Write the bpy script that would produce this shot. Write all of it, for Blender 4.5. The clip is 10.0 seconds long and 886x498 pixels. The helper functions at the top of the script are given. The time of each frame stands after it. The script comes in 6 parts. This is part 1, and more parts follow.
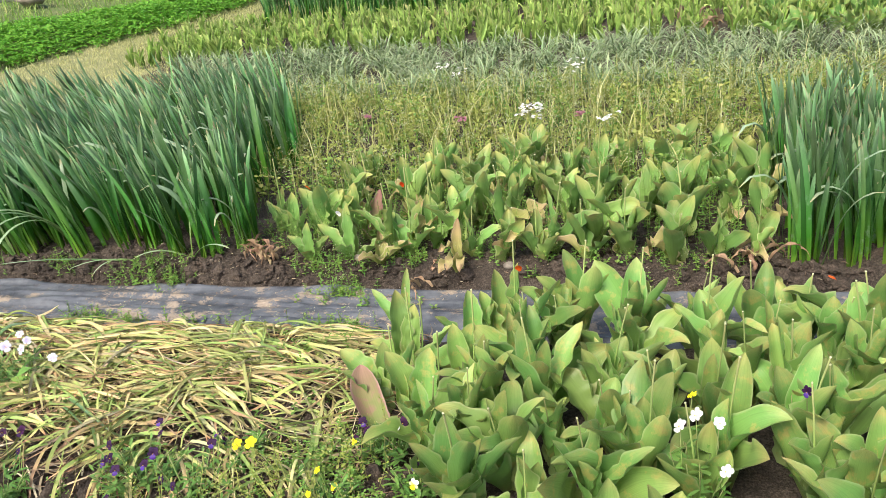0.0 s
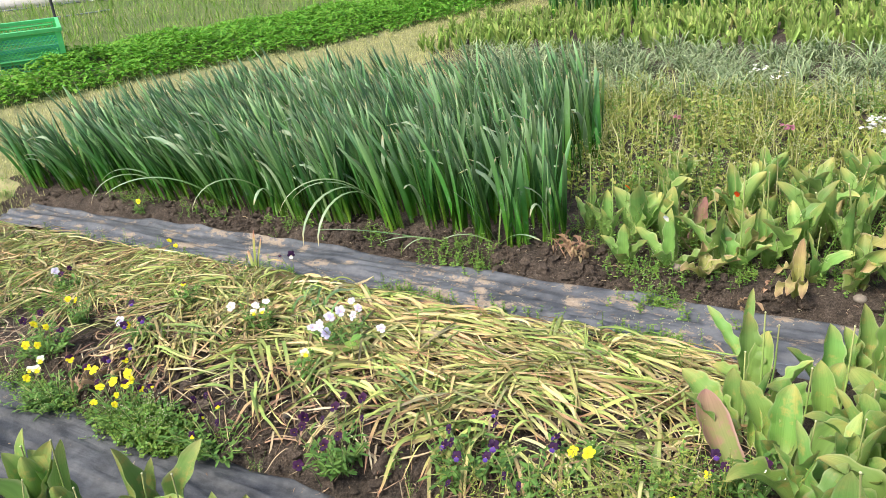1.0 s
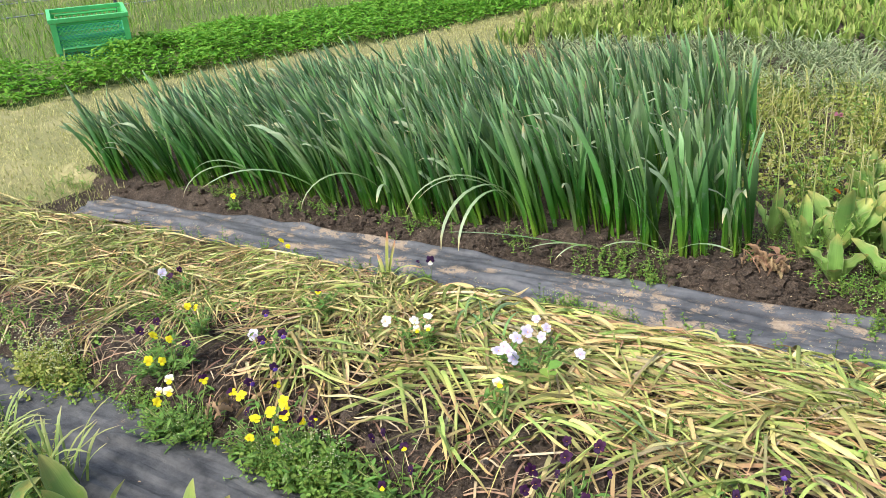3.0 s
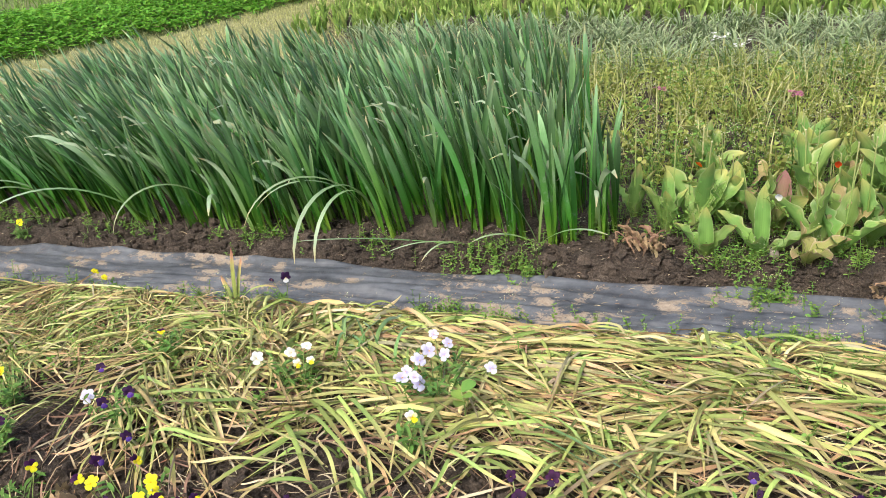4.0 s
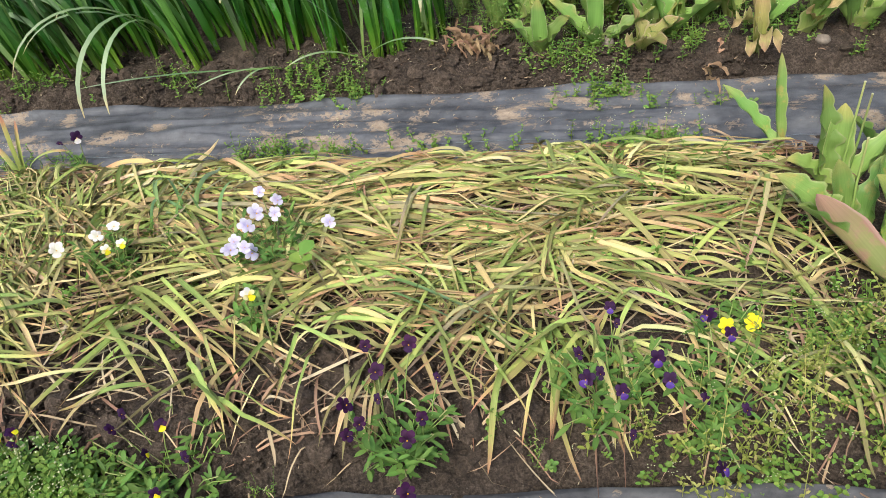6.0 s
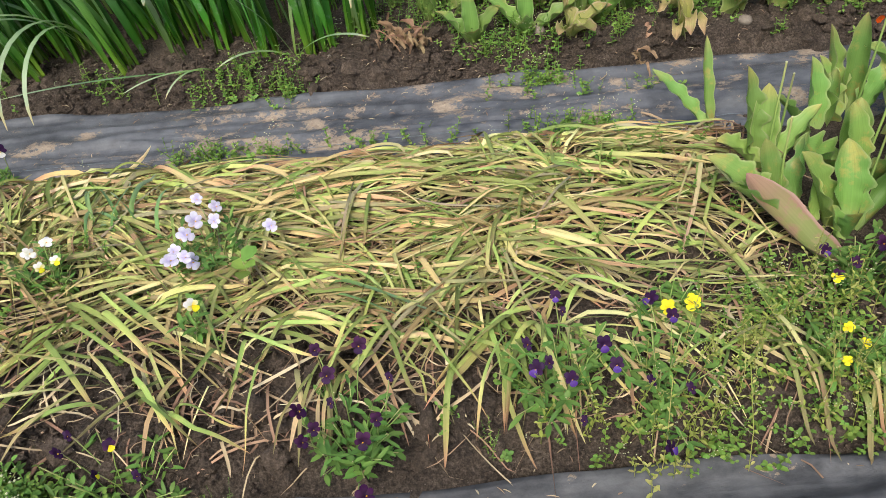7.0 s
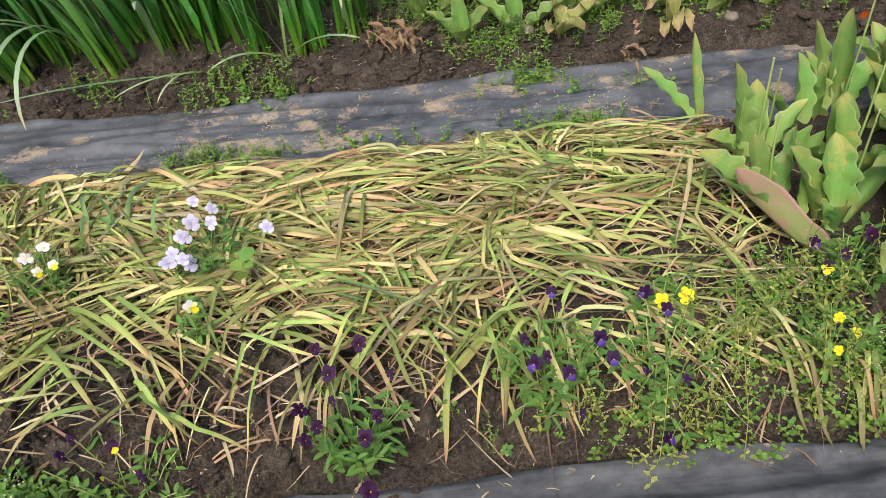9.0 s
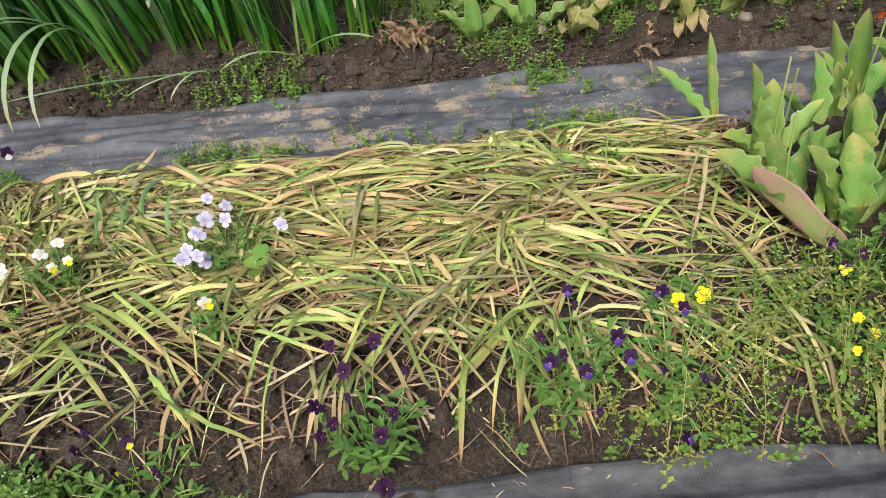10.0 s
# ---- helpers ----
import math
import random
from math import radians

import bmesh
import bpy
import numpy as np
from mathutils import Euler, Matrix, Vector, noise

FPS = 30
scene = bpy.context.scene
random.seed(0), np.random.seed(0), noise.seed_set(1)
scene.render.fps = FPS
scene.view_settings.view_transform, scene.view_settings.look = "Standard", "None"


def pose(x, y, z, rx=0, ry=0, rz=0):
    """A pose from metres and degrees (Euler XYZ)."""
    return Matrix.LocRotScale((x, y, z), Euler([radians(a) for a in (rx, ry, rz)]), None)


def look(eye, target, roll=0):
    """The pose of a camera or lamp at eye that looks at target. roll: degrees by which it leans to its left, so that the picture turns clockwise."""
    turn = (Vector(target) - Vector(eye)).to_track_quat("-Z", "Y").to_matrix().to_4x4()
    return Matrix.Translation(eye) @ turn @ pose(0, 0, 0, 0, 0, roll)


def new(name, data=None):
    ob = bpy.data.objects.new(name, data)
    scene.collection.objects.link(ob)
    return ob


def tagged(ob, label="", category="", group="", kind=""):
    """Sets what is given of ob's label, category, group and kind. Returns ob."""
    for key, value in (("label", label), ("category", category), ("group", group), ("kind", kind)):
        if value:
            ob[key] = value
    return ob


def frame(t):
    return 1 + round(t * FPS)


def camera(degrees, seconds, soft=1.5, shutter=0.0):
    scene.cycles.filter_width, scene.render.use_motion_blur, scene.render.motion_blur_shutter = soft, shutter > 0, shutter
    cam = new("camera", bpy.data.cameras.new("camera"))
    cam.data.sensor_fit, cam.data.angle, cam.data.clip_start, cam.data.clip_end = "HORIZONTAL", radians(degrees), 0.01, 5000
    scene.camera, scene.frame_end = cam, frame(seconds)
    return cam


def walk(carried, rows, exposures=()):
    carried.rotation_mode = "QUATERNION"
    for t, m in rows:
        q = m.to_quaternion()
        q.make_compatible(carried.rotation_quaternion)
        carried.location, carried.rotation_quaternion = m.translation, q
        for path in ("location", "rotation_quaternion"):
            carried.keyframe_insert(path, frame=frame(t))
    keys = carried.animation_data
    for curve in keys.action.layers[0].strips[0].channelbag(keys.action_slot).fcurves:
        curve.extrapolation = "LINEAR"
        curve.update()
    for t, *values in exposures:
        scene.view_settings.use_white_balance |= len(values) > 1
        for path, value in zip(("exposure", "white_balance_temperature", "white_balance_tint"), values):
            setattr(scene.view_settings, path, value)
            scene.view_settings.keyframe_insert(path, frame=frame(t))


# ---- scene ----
cam = camera(58.6, 10.0, soft=0.8)
# seconds, place, yaw, pitch, roll; the beds run along x
ROWS = [
    (0, 0.004, 0.035, 1.268, 15.72, -24.13, -6.40),
    (0.5, -0.182, 0.000, 1.281, 22.70, -23.55, -4.62),
    (1, -0.333, 0.026, 1.267, 33.35, -22.64, -6.35),
    (1.5, -0.476, -0.007, 1.267, 36.75, -22.30, -6.72),
    (2, -0.656, -0.070, 1.259, 38.22, -22.10, -6.49),
    (2.2, -0.713, -0.077, 1.257, 38.49, -22.14, -6.63),
    (3.3, -1.030, 0.161, 1.154, 30.44, -22.75, -4.94),
    (3.5, -1.088, 0.191, 1.156, 26.45, -23.28, -4.64),
    (4, -1.254, 0.230, 1.129, 19.05, -24.29, -5.08),
    (4.5, -1.327, 0.290, 1.117, 13.06, -30.25, -4.19),
    (5, -1.323, 0.383, 1.135, 12.61, -39.24, -5.57),
    (5.5, -1.282, 0.431, 1.141, 11.21, -40.15, -6.80),
    (6, -1.266, 0.443, 1.141, 7.95, -40.92, -7.16),
    (7.5, -1.265, 0.452, 1.162, 1.54, -42.57, -6.94),
    (8, -1.270, 0.451, 1.163, 1.26, -42.64, -6.99),
    (8.5, -1.271, 0.444, 1.170, 1.42, -42.62, -7.13),
    (9, -1.279, 0.439, 1.168, 1.63, -42.49, -7.15),
    (9.5, -1.286, 0.437, 1.166, 1.85, -42.36, -7.17),
    (10, -1.298, 0.437, 1.160, 2.10, -42.23, -7.12),
]
walk(cam, [(t, pose(x, y, z, 90 + pitch, 0, yaw) @ pose(0, 0, 0, 0, 0, roll)) for t, x, y, z, yaw, pitch, roll in ROWS],
     [(0, 0.99), (2, 0.93), (4, 0.80), (5.5, 0.64), (7.5, 0.48), (10, 0.47)])

# ---- daylight under a bright, thinly overcast sky ----
SUN_UP, SUN_ROUND = 52.0, 200.0
world = bpy.data.worlds.new("sky")
scene.world = world
world.use_nodes = True
sky = world.node_tree.nodes.new("ShaderNodeTexSky")
sky.sky_type, sky.sun_disc = "NISHITA", False
sky.sun_elevation, sky.sun_rotation = radians(SUN_UP), radians(SUN_ROUND)
sky.air_density, sky.dust_density, sky.ozone_density = 1.0, 4.0, 0.6
world.node_tree.links.new(sky.outputs[0], world.node_tree.nodes["Background"].inputs[0])
world.node_tree.nodes["Background"].inputs[1].default_value = 0.128
sun = new("sun", bpy.data.lights.new("sun", "SUN"))
sun.data.energy, sun.data.angle, sun.data.color = 2.0, radians(20), (1.0, 0.95, 0.83)
a = radians(SUN_ROUND)
sun.matrix_world = look(Vector((math.sin(a) * math.cos(radians(SUN_UP)), math.cos(a) * math.cos(radians(SUN_UP)), math.sin(radians(SUN_UP)))) * 20, (0, 0, 0))

# ---- materials ----
def nodes_of(name):
    m = bpy.data.materials.new(name)
    m.use_nodes = True
    return m, m.node_tree.nodes, m.node_tree.links, m.node_tree.nodes["Principled BSDF"]


def ramp(n, stops):
    r = n.new("ShaderNodeValToRGB")
    while len(r.color_ramp.elements) < len(stops):
        r.color_ramp.elements.new(0.5)
    for e, (p, c) in zip(r.color_ramp.elements, stops):
        e.position, e.color = p, (*c, 1)
    return r


def noise_tex(n, l, coords, scale, detail=4, rough=0.6):
    t = n.new("ShaderNodeTexNoise")
    t.inputs["Scale"].default_value, t.inputs["Detail"].default_value, t.inputs["Roughness"].default_value = scale, detail, rough
    l.new(coords, t.inputs["Vector"])
    return t.outputs[0]


def mixed(n, l, fac, a, b, kind="MIX"):
    m = n.new("ShaderNodeMix")
    m.data_type, m.blend_type = "RGBA", kind
    for sock, v in ((m.inputs[0], fac), (m.inputs[6], a), (m.inputs[7], b)):
        if isinstance(v, (int, float)):
            sock.default_value = v
        elif isinstance(v, tuple):
            sock.default_value = (*v, 1)
        else:
            l.new(v, sock)
    return m.outputs[2]


def mapped(n, l, v, a, b, c, d):
    m = n.new("ShaderNodeMapRange")
    m.inputs[1].default_value, m.inputs[2].default_value, m.inputs[3].default_value, m.inputs[4].default_value = a, b, c, d
    l.new(v, m.inputs[0])
    return m.outputs[0]


def maths(n, l, op, a, b=0.0):
    m = n.new("ShaderNodeMath")
    m.operation = op
    for sock, v in ((m.inputs[0], a), (m.inputs[1], b)):
        if isinstance(v, (int, float)):
            sock.default_value = v
        else:
            l.new(v, sock)
    return m.outputs[0]


def leaf_mat(name, along, islands=None, blotch=None, blotch_at=0.62, edge=None, edge_at=0.9, rough=0.45, through_light=0.25,
             value=(0.75, 1.25), hue=0.02, veins=60.0, relief=0.15, blotch_scale=14.0, rim=None, streak=0.08, mixing=0.68):
    """A thin leaf: colours along its length, another mix from leaf to leaf, blotches, a withered margin, fine veins."""
    m, n, l, p = nodes_of(name)
    uv, geo, info, tex = n.new("ShaderNodeUVMap"), n.new("ShaderNodeNewGeometry"), n.new("ShaderNodeObjectInfo"), n.new("ShaderNodeTexCoord")
    split = n.new("ShaderNodeSeparateXYZ")
    l.new(uv.outputs[0], split.inputs[0])
    chance = maths(n, l, "FRACT", maths(n, l, "ADD", geo.outputs["Random Per Island"], info.outputs["Random"]))
    shifted = n.new("ShaderNodeVectorMath")
    shifted.operation = "ADD"
    l.new(tex.outputs["Object"], shifted.inputs[0])
    l.new(maths(n, l, "MULTIPLY", chance, 9.0), shifted.inputs[1])
    coarse = noise_tex(n, l, shifted.outputs[0], blotch_scale, 5, 0.65)
    place = maths(n, l, "ADD", split.outputs[1], mapped(n, l, coarse, 0.2, 0.8, -0.12, 0.12))
    r = ramp(n, along)
    l.new(place, r.inputs[0])
    col = r.outputs[0]
    if islands:
        r2 = ramp(n, islands)
        r2.color_ramp.interpolation = "LINEAR"
        l.new(chance, r2.inputs[0])
        col = mixed(n, l, mixing, col, r2.outputs[0])
    if blotch:
        col = mixed(n, l, mapped(n, l, coarse, blotch_at, blotch_at + 0.1, 0.0, 0.8), col, blotch)
    if edge:
        away = maths(n, l, "MULTIPLY", maths(n, l, "ABSOLUTE", maths(n, l, "SUBTRACT", split.outputs[0], 0.5)), 2.0)
        away = maths(n, l, "MAXIMUM", away, mapped(n, l, split.outputs[1], 0.75, 1.0, 0.55, 1.0))
        away = maths(n, l, "ADD", away, mapped(n, l, coarse, 0.3, 0.7, -0.22, 0.16))
        col = mixed(n, l, mapped(n, l, away, edge_at, edge_at + 0.1, 0.0, 0.9), col, edge)
    if rim:
        out = maths(n, l, "MULTIPLY", maths(n, l, "ABSOLUTE", maths(n, l, "SUBTRACT", split.outputs[0], 0.5)), 2.0)
        col = mixed(n, l, mapped(n, l, out, 0.86, 0.97, 0.0, 0.85), col, rim)
    stretch = n.new("ShaderNodeMapping")
    stretch.inputs["Scale"].default_value = (veins, 1.5, 1.0)
    l.new(uv.outputs[0], stretch.inputs["Vector"])
    vein = noise_tex(n, l, stretch.outputs[0], 1.0, 3, 0.5)
    hs = n.new("ShaderNodeHueSaturation")
    l.new(col, hs.inputs["Color"])
    l.new(mapped(n, l, chance, 0, 1, 0.5 - hue, 0.5 + hue), hs.inputs["Hue"])
    other = maths(n, l, "FRACT", maths(n, l, "MULTIPLY", chance, 7.31))
    l.new(maths(n, l, "MULTIPLY", mapped(n, l, other, 0, 1, *value), mapped(n, l, vein, 0.3, 0.7, 1 - streak, 1 + streak)), hs.inputs["Value"])
    l.new(hs.outputs[0], p.inputs["Base Color"])
    p.inputs["Roughness"].default_value = rough
    p.inputs["Specular IOR Level"].default_value = 0.25
    bump = n.new("ShaderNodeBump")
    bump.inputs["Strength"].default_value, bump.inputs["Distance"].default_value = relief, 0.004
    l.new(vein, bump.inputs["Height"])
    l.new(bump.outputs[0], p.inputs["Normal"])
    t, mix = n.new("ShaderNodeBsdfTranslucent"), n.new("ShaderNodeMixShader")
    l.new(hs.outputs[0], t.inputs[0])
    mix.inputs[0].default_value = through_light
    l.new(p.outputs[0], mix.inputs[1])
    l.new(t.outputs[0], mix.inputs[2])
    l.new(mix.outputs[0], n["Material Output"].inputs[0])
    return m


def rough_mat(name, stops, scale=6.0, fine=90.0, rough=0.9, relief=0.5, spots=None, metal=0.0, distance=0.01, grains=0.4):
    m, n, l, p = nodes_of(name)
    tex, info, geo = n.new("ShaderNodeTexCoord"), n.new("ShaderNodeObjectInfo"), n.new("ShaderNodeNewGeometry")
    big, small = noise_tex(n, l, tex.outputs["Object"], scale, 6, 0.65), noise_tex(n, l, tex.outputs["Object"], fine, 5, 0.7)
    r = ramp(n, stops)
    l.new(maths(n, l, "ADD", maths(n, l, "MULTIPLY", big, 1 - grains), maths(n, l, "MULTIPLY", small, grains)), r.inputs[0])
    col = r.outputs[0]
    if spots:
        v = n.new("ShaderNodeTexVoronoi")
        v.inputs["Scale"].default_value = spots[0]
        l.new(tex.outputs["Object"], v.inputs["Vector"])
        col = mixed(n, l, mapped(n, l, v.outputs["Distance"], spots[1], spots[1] * 0.6, 0, 1), col, spots[2])
    hs = n.new("ShaderNodeHueSaturation")
    l.new(col, hs.inputs["Color"])
    l.new(mapped(n, l, maths(n, l, "FRACT", maths(n, l, "ADD", info.outputs["Random"], geo.outputs["Random Per Island"])), 0, 1, 0.85, 1.15), hs.inputs["Value"])
    l.new(hs.outputs[0], p.inputs["Base Color"])
    p.inputs["Roughness"].default_value, p.inputs["Metallic"].default_value = rough, metal
    bump = n.new("ShaderNodeBump")
    bump.inputs["Strength"].default_value, bump.inputs["Distance"].default_value = relief, distance
    l.new(maths(n, l, "ADD", big, maths(n, l, "MULTIPLY", small, 0.6)), bump.inputs["Height"])
    l.new(bump.outputs[0], p.inputs["Normal"])
    return m


def sheet_mat(name, dark, light, mud_at):
    """Black woven film, dusty grey, with dried mud washed over it."""
    m, n, l, p = nodes_of(name)
    tex = n.new("ShaderNodeTexCoord")
    stretch = n.new("ShaderNodeMapping")
    stretch.inputs["Scale"].default_value = (1.0, 1.6, 1.0)
    l.new(tex.outputs["Object"], stretch.inputs["Vector"])
    dust, mud, fine, streaks = (noise_tex(n, l, stretch.outputs[0], s, d, 0.68) for s, d in ((3.0, 4), (8.0, 12), (95.0, 6), (24.0, 8)))
    dust = maths(n, l, "ADD", maths(n, l, "MULTIPLY", dust, 0.55), maths(n, l, "MULTIPLY", streaks, 0.45))
    col = mixed(n, l, mapped(n, l, dust, 0.36, 0.64, 0, 1), dark, light)
    col = mixed(n, l, mapped(n, l, maths(n, l, "ADD", mud, mapped(n, l, fine, 0.3, 0.7, -0.07, 0.07)), mud_at, mud_at + 0.035, 0, 0.92), col, mixed(n, l, mapped(n, l, fine, 0.35, 0.65, 0, 1), (0.38, 0.315, 0.245), (0.22, 0.17, 0.125)))
    l.new(col, p.inputs["Base Color"])
    l.new(mapped(n, l, mud, 0.5, 0.62, 0.55, 0.95), p.inputs["Roughness"])
    w = [n.new("ShaderNodeTexWave") for _ in "xy"]
    for node, axis in zip(w, "XY"):
        node.bands_direction = axis
        node.inputs["Scale"].default_value = 260.0
        l.new(tex.outputs["Object"], node.inputs["Vector"])
    bump = n.new("ShaderNodeBump")
    bump.inputs["Strength"].default_value, bump.inputs["Distance"].default_value = 0.3, 0.003
    crease = n.new("ShaderNodeMapping")
    crease.inputs["Scale"].default_value = (1.2, 16.0, 1.0)
    l.new(tex.outputs["Object"], crease.inputs["Vector"])
    folds = maths(n, l, "MULTIPLY", noise_tex(n, l, crease.outputs[0], 1.6, 3, 0.5), 12.0)
    l.new(maths(n, l, "ADD", maths(n, l, "ADD", maths(n, l, "MULTIPLY", maths(n, l, "ADD", w[0].outputs[1], w[1].outputs[1]), 0.15), folds), maths(n, l, "ADD", maths(n, l, "MULTIPLY", mud, 4.0), fine)), bump.inputs["Height"])
    l.new(bump.outputs[0], p.inputs["Normal"])
    return m


SOIL = rough_mat("soil", [(0.36, (0.015, 0.010, 0.007)), (0.5, (0.080, 0.059, 0.044)), (0.63, (0.21, 0.163, 0.124))], 14.0, 170.0, 0.95, 1.0, (70.0, 0.10, (0.23, 0.19, 0.155)), distance=0.035, grains=0.62)
CLOD = rough_mat("soil_clod", [(0.36, (0.028, 0.020, 0.014)), (0.5, (0.082, 0.060, 0.044)), (0.64, (0.18, 0.137, 0.105))], 40.0, 260.0, 0.95, 1.0, distance=0.014, grains=0.6)
SAND = rough_mat("dry_turf_earth", [(0.3, (0.14, 0.17, 0.06)), (0.5, (0.25, 0.25, 0.11)), (0.7, (0.37, 0.34, 0.18))], 4.0, 70.0, 0.95, 0.6)
TURF = rough_mat("turf_earth", [(0.3, (0.05, 0.08, 0.02)), (0.5, (0.10, 0.14, 0.035)), (0.7, (0.18, 0.17, 0.07))], 2.0, 40.0, 0.95, 0.6)
CONCRETE = rough_mat("concrete", [(0.3, (0.30, 0.29, 0.28)), (0.5, (0.40, 0.39, 0.38)), (0.7, (0.48, 0.47, 0.45))], 1.2, 50.0, 0.9, 0.3)
STONE = rough_mat("pale_stone", [(0.3, (0.17, 0.14, 0.11)), (0.5, (0.27, 0.23, 0.19)), (0.7, (0.38, 0.34, 0.28))], 20.0, 120.0, 0.9, 0.5)
SHEET = sheet_mat("dusty_weed_sheet", (0.040, 0.045, 0.055), (0.135, 0.145, 0.165), 0.545)
SHEET_CLEAN = sheet_mat("weed_sheet", (0.024, 0.027, 0.033), (0.118, 0.123, 0.134), 0.66)
CHALK = rough_mat("pale_blue_thread", [(0.3, (0.10, 0.12, 0.14)), (0.7, (0.30, 0.36, 0.40))], 30.0, 200.0, 0.8, 0.2)
# Lower blade darkened for shade between leaves; pale blotches and tips painted as highlights.
DAFFODIL = leaf_mat("daffodil_leaf", [(0.0, (0.14, 0.25, 0.03)), (0.22, (0.055, 0.175, 0.018)), (0.5, (0.080, 0.210, 0.050)), (0.8, (0.130, 0.255, 0.100)), (0.95, (0.22, 0.34, 0.18)), (1.0, (0.36, 0.33, 0.18))],
                    blotch=(0.20, 0.29, 0.19), blotch_at=0.60, rough=0.36, through_light=0.22, value=(0.45, 1.65), hue=0.018, veins=12, streak=0.16, relief=0.3)
# Pale backs of bent-over leaves, with the highlights on their bends painted in.
DAFFODIL_PALE = leaf_mat("drooping_daffodil_leaf", [(0.0, (0.17, 0.30, 0.06)), (0.5, (0.20, 0.33, 0.16)), (0.9, (0.36, 0.46, 0.31)), (1.0, (0.52, 0.46, 0.24))], rough=0.4, value=(0.85, 1.2), veins=26)
HYACINTH = leaf_mat("grape_hyacinth_leaf", [(0.0, (0.22, 0.33, 0.09)), (0.5, (0.24, 0.35, 0.10)), (0.9, (0.36, 0.43, 0.17)), (1.0, (0.46, 0.42, 0.20))], rough=0.45, value=(0.7, 1.25), veins=16)
TULIP = leaf_mat("tulip_leaf", [(0.0, (0.39, 0.48, 0.18)), (0.3, (0.21, 0.36, 0.088)), (0.75, (0.18, 0.33, 0.085)), (1.0, (0.36, 0.39, 0.13))],
                 blotch=(0.40, 0.36, 0.11), blotch_at=0.545, edge=(0.48, 0.40, 0.19), edge_at=1.0, rough=0.32, through_light=0.24, value=(0.75, 1.3), hue=0.018, veins=34, relief=0.35, blotch_scale=24.0, rim=(0.32, 0.41, 0.17), streak=0.09)
TULIP_FAR = leaf_mat("distant_tulip_leaf", [(0.0, (0.26, 0.38, 0.10)), (0.4, (0.24, 0.41, 0.09)), (1.0, (0.46, 0.52, 0.15))],
                     [(0.0, (0.16, 0.34, 0.07)), (0.6, (0.30, 0.45, 0.11)), (0.9, (0.50, 0.54, 0.17)), (1.0, (0.60, 0.48, 0.24))], rough=0.5, through_light=0.35, value=(0.7, 1.4), hue=0.02, veins=14)
TULIP_WORN = leaf_mat("worn_tulip_leaf", [(0.0, (0.34, 0.41, 0.14)), (0.3, (0.21, 0.355, 0.088)), (0.75, (0.20, 0.34, 0.092)), (1.0, (0.42, 0.40, 0.13))],
                      blotch=(0.44, 0.40, 0.16), blotch_at=0.60, edge=(0.54, 0.42, 0.25), edge_at=1.02, rough=0.40, through_light=0.24, value=(0.75, 1.3), hue=0.018, veins=14, relief=0.3, blotch_scale=12.0, rim=(0.36, 0.42, 0.19), streak=0.10)
TULIP_WILT = leaf_mat("wilted_tulip_leaf", [(0.0, (0.32, 0.39, 0.12)), (0.35, (0.35, 0.39, 0.11)), (0.7, (0.44, 0.37, 0.16)), (1.0, (0.42, 0.28, 0.16))],
                      blotch=(0.36, 0.41, 0.12), blotch_at=0.56, edge=(0.48, 0.31, 0.17), edge_at=0.92, rough=0.55, through_light=0.3, value=(0.8, 1.25), hue=0.012, veins=20, relief=0.6, blotch_scale=12.0, rim=(0.62, 0.52, 0.32), streak=0.14)
PINK_LEAF = leaf_mat("pink_withered_leaf", [(0.0, (0.19, 0.25, 0.07)), (0.45, (0.22, 0.24, 0.08)), (0.75, (0.26, 0.18, 0.11)), (1.0, (0.32, 0.17, 0.14))], blotch=(0.30, 0.17, 0.13), blotch_at=0.50, edge=(0.31, 0.16, 0.14), edge_at=0.78, rim=(0.40, 0.25, 0.22), rough=0.6, through_light=0.2, veins=24)
DRY_LEAF = leaf_mat("dry_brown_leaf", [(0.0, (0.37, 0.27, 0.16)), (0.5, (0.42, 0.29, 0.18)), (1.0, (0.32, 0.20, 0.12))], rough=0.75, through_light=0.2, relief=0.5, streak=0.2)
STALK = leaf_mat("tulip_stalk", [(0.0, (0.18, 0.32, 0.08)), (0.6, (0.25, 0.36, 0.10)), (1.0, (0.38, 0.38, 0.17))], rough=0.5, through_light=0.0, veins=6, hue=0.008)
CUT = rough_mat("pale_cut_end", [(0.3, (0.45, 0.46, 0.24)), (0.7, (0.66, 0.66, 0.42))], 60, 300, 0.8, 0.2)
STRAW = leaf_mat("fallen_daffodil_leaf", [(0.0, (0.56, 0.54, 0.24)), (0.3, (0.34, 0.43, 0.12)), (0.54, (0.48, 0.47, 0.16)), (0.68, (0.60, 0.39, 0.20)), (0.86, (0.46, 0.25, 0.16)), (1.0, (0.33, 0.18, 0.12))],
                 [(0.0, (0.16, 0.26, 0.08)), (0.20, (0.34, 0.44, 0.14)), (0.38, (0.58, 0.57, 0.22)), (0.55, (0.74, 0.69, 0.38)), (0.68, (0.74, 0.53, 0.30)), (0.80, (0.64, 0.37, 0.23)), (0.92, (0.40, 0.21, 0.14)), (1.0, (0.80, 0.70, 0.57))],
                 blotch=(0.56, 0.34, 0.21), blotch_at=0.58, rough=0.38, through_light=0.06, mixing=0.6, value=(0.45, 1.36), hue=0.014, veins=12, streak=0.24, relief=0.5)
